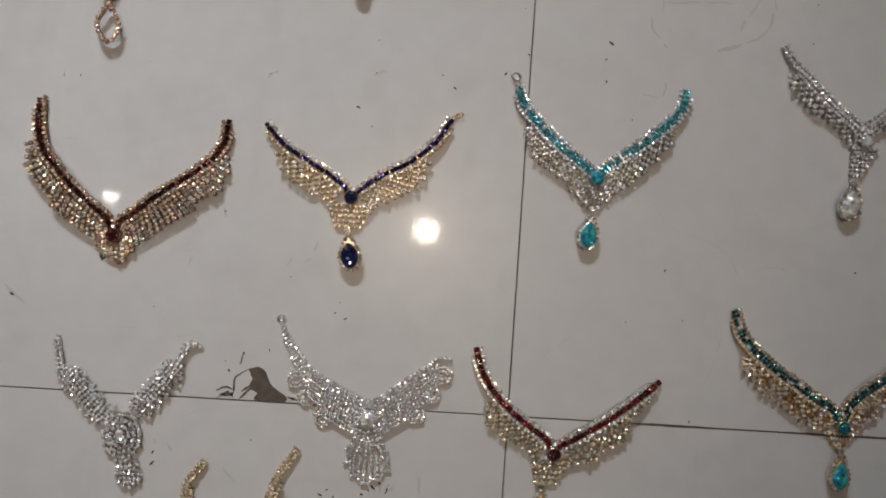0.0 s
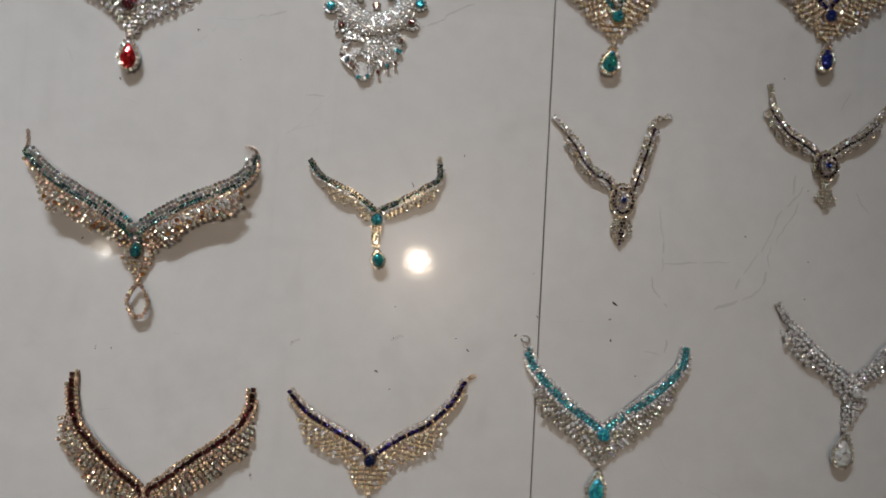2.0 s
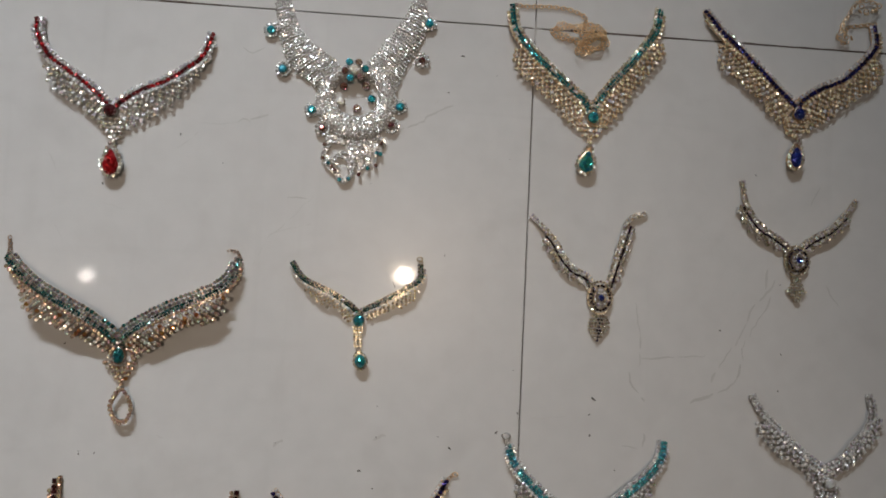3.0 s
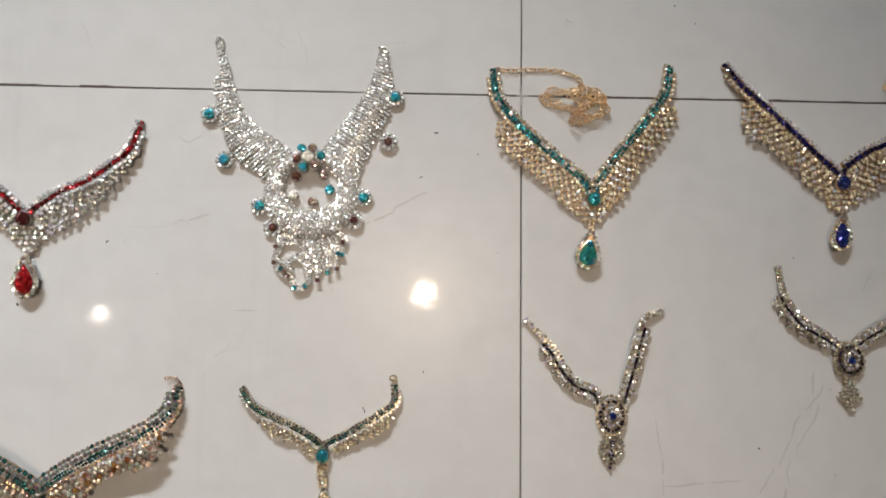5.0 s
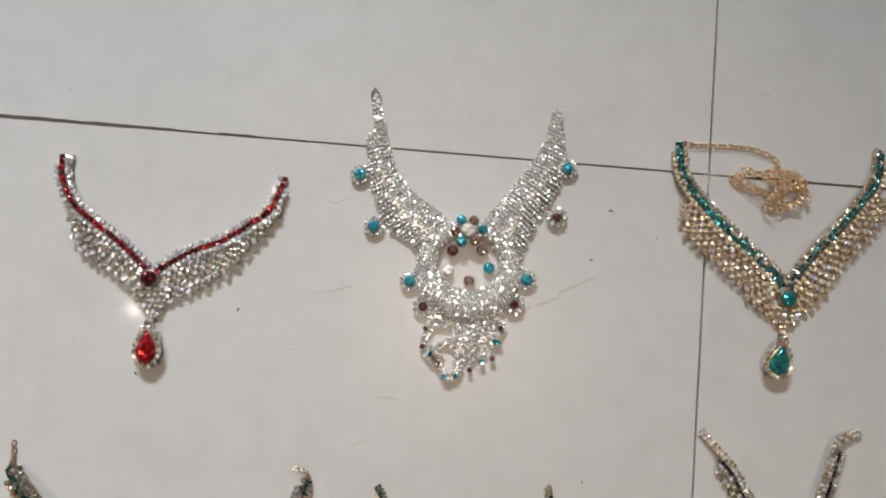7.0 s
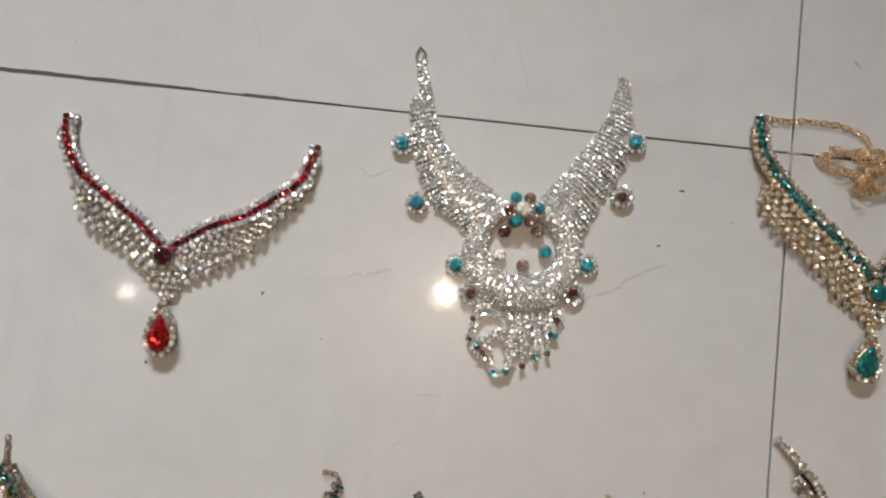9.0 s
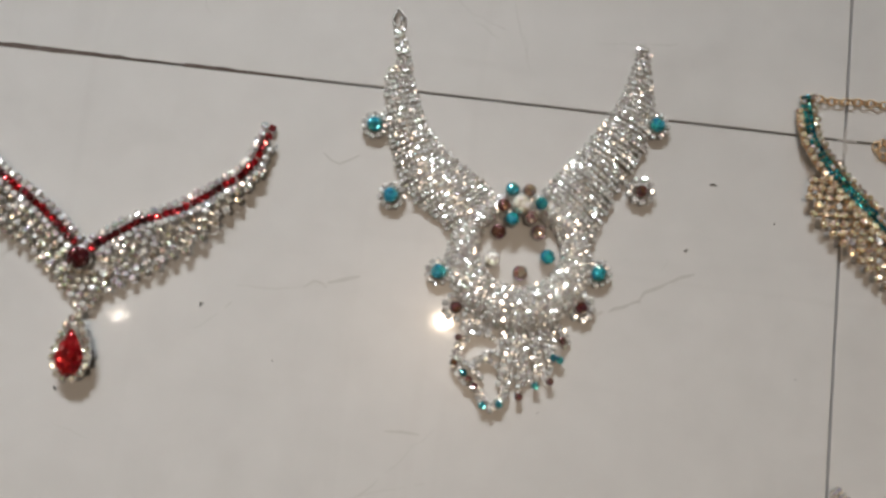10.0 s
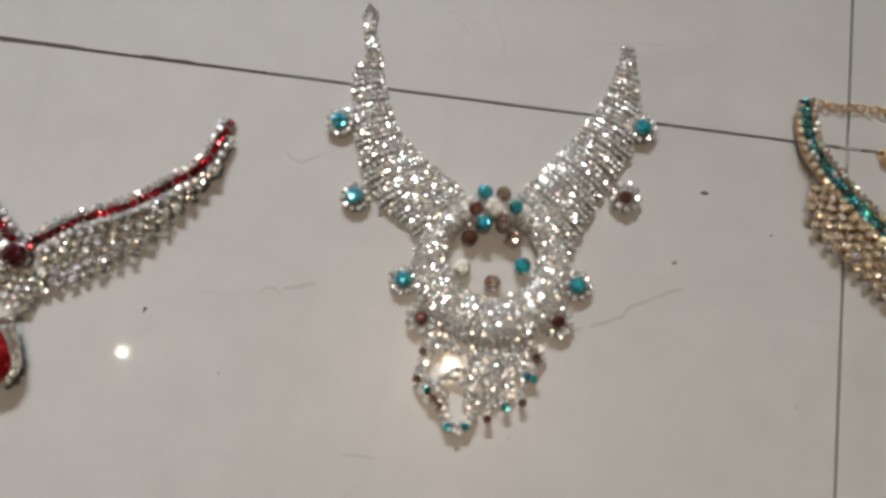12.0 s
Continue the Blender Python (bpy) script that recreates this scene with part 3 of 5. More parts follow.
def fill_tail(j, top, low, half, pitch, colour, middle=None, shape=lambda v: 1.0, z=0.0014, loose=0.08):
    """Rows of stones from top to low, as wide as shape() says."""
    n = max(2, round((low - top).length / pitch))
    for i in range(n + 1):
        v = i / n
        c = top.lerp(low, v)
        m = max(1, round(2 * half * shape(v) / pitch))
        for k in range(m):
            x = (k - (m - 1) / 2) * pitch
            j.stone(c.x + x + j.dice.gauss(0, pitch * loose), c.y + j.dice.gauss(0, pitch * loose), z + 0.001, pitch * 0.93, middle if middle and abs(x) < pitch * 0.6 else colour)
        j.wire([(c.x - half * shape(v), c.y, z), (c.x + half * shape(v), c.y, z)], 0.001)


def silver_y_necklace(left, right, oval, tail):
    """Narrow bands of clear stones that meet in an oval, with a short tail below."""
    mid = Vector((*oval[0], 0))
    j = Jewel("clear silver rhinestone necklace in a Y shape", SILVER, mid)
    pitch = 0.0034
    for pts in (left, right):
        line = Line(pts)
        sign = 1 if pts is right else -1
        arch = lambda u: 0.0014 + 0.003 * math.sin(math.pi * u)
        for shift, start in ((-0.45, 0.0), (0.45, 0.05), (1.3, 0.34), (-1.3, 0.36)):
            j.row(line, start, 1.0, sign * shift * pitch, pitch, pitch * 0.92, "clear", arch)
        # leaf-like clusters along both edges
        for k in range(12):
            u = 0.40 + 0.05 * k
            way = line.way(u)
            for side, reach in ((1, (2.0, 2.5, 2.9)[k % 3]), (-1, (1.9, 2.4)[k % 2])):
                for d in (0.0, 0.85) if k % 2 else (0.0,):
                    p = line.at(u) + Vector((-way.y, way.x, 0)) * (side * pitch * (reach - d)) + way * j.dice.gauss(0, 0.0006)
                    j.stone(p.x, p.y, 0.0024, pitch * j.dice.uniform(0.8, 1.05), "clear", loose=20)
    rx, ry = (Vector((*oval[1], 0)) - mid).length, (Vector((*oval[2], 0)) - mid).length
    fill_oval(j, mid, rx * 0.93, ry * 0.95, pitch, ["clear"] * 9, 0.0025, 0.004)
    j.gem("centre_stone", mid.x, mid.y, 0.0058, ellipse(0.0036, 0.0044), 0.0035, "clear")
    a, b, s = (Vector((*p, 0)) for p in tail)
    fill_tail(j, a, b, abs(s.x - a.x), pitch, "clear", None, lambda v: 0.92 - 0.10 * math.sin(8 * v) - (0.35 if v > 0.85 else 0.0), loose=0.2)
    j.finish()


def silver_eagle_necklace(left, left_edge, right, right_edge, lobes, centre, tail_top, tail_end):
    """A broad collar of close strands with scalloped ends, a centre stone and a fan of six strands."""
    mid = Vector((*centre[0], 0))
    j = Jewel("broad clear rhinestone collar with fanned tail", SILVER, mid)
    pitch = 0.0032
    tops, ends = Line(tail_top), Line(tail_end)
    for k in range(9):
        a, b = tops.at(k / 8), ends.at(k / 8)
        bow = Vector(((k - 4) * 0.0009, 0.0, 0))
        j.row(Line([a, a.lerp(b, 0.45) + bow, b]), 0, 1, 0, pitch * 0.9, pitch * 0.86, "clear", lambda u: 0.0034 - 0.0018 * u)
        if k % 2 == 0:
            j.stone(b.x - 0.0018, b.y - 0.0008, 0.0014, pitch * 0.9, "clear")
            j.stone(b.x + 0.0018, b.y - 0.0008, 0.0014, pitch * 0.9, "clear")
    for x, y in lobes:
        fill_oval(j, Vector((x, y, 0)), 0.0058, 0.0058, pitch * 0.9, ["clear", "clear", "clear"], 0.0014, 0.001)
    for pts, rim in ((left, left_edge), (right, right_edge)):
        line, edge = Line(pts), Line(rim)
        n = round(max(line.length, edge.length) / (pitch * 0.95))
        for k in range(n + 1):
            u = k / n
            a, b = line.at(u), edge.at(max(0.0, (u - 0.08) / 0.92))
            if u < 0.13 and pts is right:
                continue
            if (b - a).length > pitch * 0.5:
                j.strand(a, b, pitch * 0.95, pitch * 0.92, lambda k, n: "clear", 0.0014 + 0.003 * u, 0.0014 + 0.002 * u)
        j.row(line, 0, 1, 0, pitch, pitch * 0.95, "clear", lambda u: 0.0016 + 0.003 * u)
    fill_oval(j, mid, 0.0125, 0.0135, pitch, ["clear"] * 3, 0.0035, 0.003)
    j.gem("centre_stone", mid.x, mid.y, 0.005, ellipse(0.0055, 0.0066), 0.0055, "clear")
    j.ringlet("clasp_ring", left[0][0] - 0.001, left[0][1] + 0.003, 0.0015, 0.0022)
    j.finish()


def oval_necklace(label, left, right, oval, tail, cross):
    """Slim bands with a dark blue line, an oval of three rings and a leaf-shaped tail."""
    mid = Vector((*oval[0], 0))
    j = Jewel(label, PALE_GOLD, mid)
    pitch = 0.0027
    rx, ry = (Vector((*oval[1], 0)) - mid).length, (Vector((*oval[2], 0)) - mid).length
    pale = lambda: "warm" if j.dice.random() < 0.45 else "clear"
    for pts in (left, right):
        sign = 1 if pts is right else -1
        line = Line([*pts, (mid.x + sign * rx * 0.75, mid.y + ry * 0.55)])
        level = lambda u: 0.0014 + 0.005 * math.sin(math.pi * min(1, u))
        j.row(line, 0.0, 1, -sign * pitch * 0.50, pitch * 0.94, pitch * 0.94, pale, level)
        j.row(line, 0.0, 1, -sign * pitch * 1.36, pitch * 0.94, pitch * 0.94, pale, level, True)
        j.row(line, 0.26, 1, sign * pitch * 0.36, pitch * 0.66, pitch * 0.68, lambda: "amethyst" if j.dice.random() < 0.75 else "pewter", level)
        j.row(line, 0.26, 1, sign * pitch * 1.22, pitch * 0.94, pitch * 0.94, pale, level)
        n = 6
        for k in range(n):
            u = 0.30 + 0.55 * k / (n - 1)
            way = line.way(u)
            p = line.at(u) + Vector((-way.y, way.x, 0)) * (sign * pitch * 1.9)
            for d in (-0.85, 0.0, 0.85):
                j.stone(p.x + way.x * d * pitch, p.y + way.y * d * pitch, 0.003, pitch * 0.95, pale())
            j.stone(p.x - way.y * sign * pitch * 0.6, p.y + way.x * sign * pitch * 0.6, 0.002, pitch * 0.95, pale())
    rx, ry = (Vector((*oval[1], 0)) - mid).length, (Vector((*oval[2], 0)) - mid).length
    fill_oval(j, mid, rx, ry, pitch, ["warm", "amethyst", "clear", "clear"], 0.003, 0.003)
    j.gem("centre_stone", mid.x, mid.y, 0.0045, ellipse(0.0028, 0.0032), 0.005, "sapphire_bright")
    a, b, s = (Vector((*p, 0)) for p in tail)
    half = abs(s.x - a.x)
    if cross:
        b = a.lerp(b, 0.84)
        fill_tail(j, a, b, half, pitch, "warm", None, lambda v: 0.45 if v < 0.35 else (0.5 + 1.6 * (v - 0.35) if v < 0.62 else 0.95 - 1.9 * (v - 0.62)))
    else:
        b = a.lerp(b, 0.92)
        fill_tail(j, a, b, half, pitch, "warm", "amethyst", lambda v: 0.55 + 0.5 * math.sin(math.pi * min(1, v * 0.95 + 0.08)) - 0.35 * v)
    j.stone(left[0][0], left[0][1], 0.001, pitch * 0.7, "clear")
    j.finish()


def gold_rope_necklace(left, right):
    """Two twisted gold ends that run out of sight towards each other."""
    j = Jewel("gold rhinestone rope necklace", GOLD, left[-1])
    for pts in (left, right):
        line = Line(pts)
        for shift, start in ((-0.5, 0.0), (0.5, 0.0), (1.4, 0.3)):
            j.row(line, start, 1, shift * 0.0034, 0.0034, 0.0034, "champagne", lambda u: 0.0014 + 0.003 * math.sin(math.pi * u))
    j.ringlet("clasp_ring", right[0][0] + 0.001, right[0][1] + 0.003, 0.002, 0.0022, True)
    j.finish()


def add_clasp(j, low, high):
    """A lobster clasp: a drop-shaped hook of round wire with a small tongue, and the ring that holds it."""
    a, b = Vector((*low, 0)), Vector((*high, 0))
    axis, reach = (b - a).normalized(), (b - a).length / 2
    rim = teardrop(0.0029, reach * 0.9, reach * 1.15, 24, 0.8)
    verts, faces = [], []
    for k, (x, y) in enumerate(rim):
        away = Vector((x, y, 0)).normalized()
        for i in range(6):
            t = 2 * math.pi * i / 6
            verts.append(Vector((x, y, 0.0016)) + away * (0.0007 * math.cos(t)) + Vector((0, 0, 0.0009 * math.sin(t))))
    for k in range(24):
        for i in range(6):
            faces.append((6 * k + i, 6 * ((k + 1) % 24) + i, 6 * ((k + 1) % 24) + (i + 1) % 6, 6 * k + (i + 1) % 6))
    ribbon(verts, faces, [Vector((0.0004, -reach * 0.85, 0.0010)), Vector((0.0012, -reach * 0.2, 0.0012)), Vector((0.0010, reach * 0.3, 0.0012))], 0.0012, 0.0010)
    turn = math.atan2(axis.y, axis.x) - math.pi / 2
    part("clasp", mesh_of("clasp", verts, faces, j.metal, smooth=True), j.root, "silver lobster clasp",
         Matrix.LocRotScale((a + b) / 2 - j.origin, Euler((0, 0, turn)), None))
    j.ringlet("clasp_ring", low[0], low[1] - 0.001, 0.002, 0.0016)


def bib_necklace(left_inner, left_outer, right_inner, right_outer, ring, flower, studs, teal_rosettes, brown_rosettes, strings, beads, clasp):
    """The large bib: two broad arms of fine strands, a domed ring, flower, studs, rosettes and tassels."""
    mid = Vector((*ring[0], 0))
    j = Jewel("large silver rhinestone bib with teal, brown stones", SILVER, mid)
    # flower over the ring, studs inside it
    fx, fy = flower[0]
    j.gem("flower_stone", fx, fy, 0.0082, ellipse(0.0043, 0.0043, 12), 0.0042, "cream")
    for (x, y), colour in zip(flower[1:], ("aqua", "rose", "aqua", "rose", "aqua", "brown")):
        j.gem("flower_stone", x, y, 0.0074, ellipse(0.0031, 0.0031, 12), 0.0036, colour)
    for (x, y), colour in zip(studs, ("brown", "rose", "aqua", "rose", "cream")):
        j.gem("stud", x, y, 0.002, ellipse(0.0034, 0.0034, 12), 0.0042, colour)
    for places, colour in ((teal_rosettes, "aqua"), (brown_rosettes, "brown")):
        for x, y in places:
            wide, count, bead = (0.0036, 11, 0.0028) if colour == "aqua" else (0.0029, 9, 0.0034)
            rosette = j.gem("rosette", x, y, 0.002, ellipse(wide, wide, 12), 0.0044, colour)
            for k in range(count):
                a = 2 * math.pi * k / count
                j.stone(x + 0.0052 * math.cos(a), y + 0.0052 * math.sin(a), 0.0022, bead, "ice", rosette)
    # tassels
    fine = 0.0023
    for k, pts in enumerate(strings):
        j.row(Line(pts), 0, 1, 0, 0.0027, 0.0029, "ice", lambda u: 0.0030 - 0.0014 * u)
        if k % 2 == 0:
            j.row(Line(pts), 0.1, 0.85, 0.0021, 0.0025, 0.0024, "ice", lambda u: 0.0022 - 0.0008 * u)
    for (x, y), colour in zip(beads, ("aqua", "aqua", "teal_dark", "brown", "aqua", "brown", "aqua", "aqua", "brown", "brown", "rose", "brown", "rose")):
        j.stone(x, y, 0.0032, 0.0036, colour, round_cut=True)
    # ring
    outer = ((Vector((*ring[1], 0)) - mid).length, (Vector((*ring[2], 0)) - mid).length)
    hole = Vector((mid.x, ring[4][1] + 0.0012, 0))
    inner = (abs(ring[4][0] - mid.x) * 1.20, abs(ring[3][1] - ring[4][1]) * 1.42)
    around, across = 84, 11
    for k in range(around):
        c, q = math.cos(2 * math.pi * k / around), math.sin(2 * math.pi * k / around)
        path = []
        for i in range(across + 1):
            v = (i + 0.5 * (k % 2)) / across
            if v > 1.02:
                break
            heart = hole.lerp(mid, v)
            x, y = heart.x + c * (inner[0] + (outer[0] - inner[0]) * v), heart.y + q * (inner[1] + (outer[1] - inner[1]) * v)
            z = 0.0014 + 0.0048 * math.sin(math.pi * min(1.0, v)) ** 0.7
            j.stone(x + j.dice.gauss(0, 0.00016), y + j.dice.gauss(0, 0.00016), z, fine * (0.86 + 0.34 * v), "ice", loose=9)
            path.append((x, y, z))
        j.wire(path, 0.0021, 0.0006)
    # arms
    for pts, rim in ((left_inner, left_outer), (right_inner, right_outer)):
        line, edge = Line(pts), Line(rim)
        n = round(line.length / (fine * 1.05))
        for k in range(n + 1):
            u = k / n
            a, b = line.at(u), edge.at(u)
            b = b + (b - a).normalized() * (fine * j.dice.uniform(-0.35, 0.55))
            m = max(2, round((b - a).length / (fine * 0.97)))
            path = []
            for i in range(m + 1):
                p = a.lerp(b, (i + 0.25 * (k % 2)) / m)
                z = 0.0014 + 0.0032 * math.sin(math.pi * i / m) * min(1, 2 * u)
                j.stone(p.x + j.dice.gauss(0, 0.0001), p.y + j.dice.gauss(0, 0.0001), z + 0.0005 * math.sin(k * 1.9), fine * 1.12, "ice", loose=9)
                path.append((p.x, p.y, z))
            j.wire(path, 0.0024, 0.0006)
    add_clasp(j, *clasp)
    j.finish()


# ---- room ----
X0, X1, Y0, Y1 = -3.0, 2.4, -2.4, 2.5
floor = tagged(new("floor", box_mesh("floor", (X0, Y0, -0.09), (X1, Y1, -0.0022), GROUT)), "floor of large polished off-white tiles with dark joints", "floor", kind="structure")
tagged(new("ceiling", box_mesh("ceiling", (X0, Y0, CEILING), (X1, Y1, CEILING + 0.1), PLASTER)), "plain white ceiling", "ceiling", kind="structure")
for name, lo, hi in (("wall_west", (X0 - 0.12, Y0 - 0.12, -0.09), (X0, Y1 + 0.12, CEILING + 0.1)),
                     ("wall_east", (X1, Y0 - 0.12, -0.09), (X1 + 0.12, Y1 + 0.12, CEILING + 0.1)),
                     ("wall_south", (X0, Y0 - 0.12, -0.09), (X1, Y0, CEILING + 0.1)),
                     ("wall_north", (X0, Y1, -0.09), (X1, Y1 + 0.12, CEILING + 0.1))):
    tagged(new(name, box_mesh(name, lo, hi, PLASTER)), "plain painted plaster wall", "wall", kind="structure")

# lamp fittings
bulb = tagged(new("bulb_lamp", lathe([(0.05, 0.03), (0.05, 0.10)], 24, ENAMEL, "bulb_lamp")), "white bulb holder hanging from the ceiling", "lamp")
bulb.location = BULB
part("cord", lathe([(0.004, 0.10), (0.004, CEILING - BULB.z)], 8, ENAMEL, "cord"), bulb, "thin white hanging cord")
part("bulb", lathe([(0.010, 0.046), (0.022, 0.048), (0.02, 0.06)], 20, LAMP_GLASS, "bulb"), bulb, "lit frosted glass bulb")
# unseen can, added to carry the lamp that replaces the phone's torch
can = tagged(new("downlight", lathe([(0.075, 0.02), (0.085, 0.03), (0.085, 0.14)], 32, ENAMEL, "downlight")), "round white surface downlight on the ceiling", "lamp")
can.location = SPOT
batten = tagged(new("tube_lamp", box_mesh("tube_lamp", (-0.64, 0.03, -0.03), (0.64, 0.10, 0.05), ENAMEL, 0.006)), "white tube lamp batten on the wall", "lamp")
batten.location = TUBE

# ---- marks on the tiles ----
SCRATCHES_A = [
    (0.0011, [(0.2086, 0.4055), (0.2070, 0.3933), (0.2081, 0.3845)]),
    (0.0013, [(0.2151, 0.3958), (0.2093, 0.3862), (0.1982, 0.3751), (0.1928, 0.3663), (0.1918, 0.3603)]),
    (0.0011, [(0.1914, 0.3591), (0.1861, 0.3495), (0.1824, 0.3398)]),
    (0.0011, [(0.1795, 0.3388), (0.1707, 0.3251), (0.1649, 0.3169), (0.1612, 0.3083)]),
    (0.001, [(0.2111, 0.3831), (0.2097, 0.3742), (0.2027, 0.3641), (0.1961, 0.3545), (0.1943, 0.3476)]),
    (0.001, [(0.1903, 0.3450), (0.1878, 0.3361), (0.1890, 0.3274)]),
    (0.0014, [(0.1871, 0.3241), (0.1842, 0.3128), (0.1756, 0.3036), (0.1668, 0.2999)]),
    (0.0014, [(0.1637, 0.2982), (0.1548, 0.2953), (0.1437, 0.2904)]),
    (0.0009, [(0.0937, 0.3724), (0.0962, 0.3606), (0.0979, 0.3508), (0.0994, 0.3350)]),
    (0.0011, [(0.0987, 0.3310), (0.0993, 0.3192)]),
    (0.001, [(0.0906, 0.3147), (0.0914, 0.3069), (0.0970, 0.2993), (0.1042, 0.2903)]),
    (0.0008, [(0.0998, 0.3255), (0.1259, 0.3278), (0.1562, 0.3307)]),
    (0.0009, [(0.2607, 0.3946), (0.2657, 0.3848), (0.2722, 0.3767)]),
    (0.0008, [(0.1047, 0.2647), (0.1037, 0.2532)]),
    (0.0008, [(0.0861, 0.2539), (0.1053, 0.2510)]),
    (0.00074, [(0.0993, 0.1740), (0.1138, 0.1534), (0.1229, 0.1488)]),
    (0.00074, [(0.1340, 0.1483), (0.1613, 0.1349), (0.1712, 0.1182)]),
]
SCRATCHES_B = [
    (0.00074, [(0.1800, 0.1188), (0.1929, 0.1262), (0.2107, 0.1261)]),
    (0.00074, [(0.0207, 0.0451), (0.0434, 0.0624)]),
    (0.00074, [(-0.1298, -0.0288), (-0.1068, -0.0571)]),
    (0.00074, [(-0.2436, -0.0144), (-0.2196, -0.0025)]),
    (0.00074, [(0.1610, 0.0698), (0.1500, 0.0346)]),
    (0.0007, [(-0.3132, 0.6486), (-0.3085, 0.6407), (-0.3037, 0.6302), (-0.3003, 0.6216)]),
    (0.0007, [(-0.1211, 0.6334), (-0.0818, 0.6371)]),
    (0.0007, [(-0.1678, 0.6646), (-0.1626, 0.6560), (-0.1581, 0.6385), (-0.1503, 0.6169)]),
    (0.0007, [(-0.1933, 0.6557), (-0.1833, 0.6432), (-0.1636, 0.6349)]),
]
SCRATCHES_C = [
    (0.0007, [(-0.3851, 0.5019), (-0.3746, 0.5057), (-0.3624, 0.5182)]),
    (0.0007, [(-0.3888, 0.4710), (-0.3819, 0.4579)]),
    (0.0007, [(-0.2718, 0.5016), (-0.2502, 0.5026), (-0.2397, 0.5053), (-0.2255, 0.5087)]),
    (0.0007, [(-0.2892, 0.4806), (-0.2804, 0.4863), (-0.2736, 0.4941)]),
    (0.0007, [(-0.0798, 0.5359), (-0.0818, 0.5296)]),
    (0.0007, [(-0.1784, 0.6364), (-0.1664, 0.6301)]),
    (0.0007, [(-0.1552, 0.6335), (-0.1529, 0.6217)]),
    (0.0007, [(-0.3443, 0.4331), (-0.3270, 0.4280)]),
]
SCRATCHES_D = [
    (0.0008, [(0.2539, 0.4791), (0.2453, 0.4629)]),
    (0.0008, [(0.0319, 0.6573), (0.0368, 0.6526)]),
    (0.0008, [(-0.1986, 0.4448), (-0.1835, 0.4457)]),
    (0.00062, [(-0.1762, 0.4485), (-0.1890, 0.4354), (-0.2054, 0.4172), (-0.2122, 0.4118), (-0.2236, 0.3883)]),
    (0.00062, [(-0.2123, 0.4130), (-0.1965, 0.4196), (-0.1786, 0.4243)]),
    (0.00062, [(-0.0232, 0.6850), (-0.0126, 0.6730)]),
    (0.00062, [(0.0291, 0.6563), (0.0343, 0.6513)]),
    (0.00062, [(-0.3808, 0.4153), (-0.3729, 0.4011)]),
    (0.00062, [(-0.1491, 0.4683), (-0.1303, 0.4656)]),
]
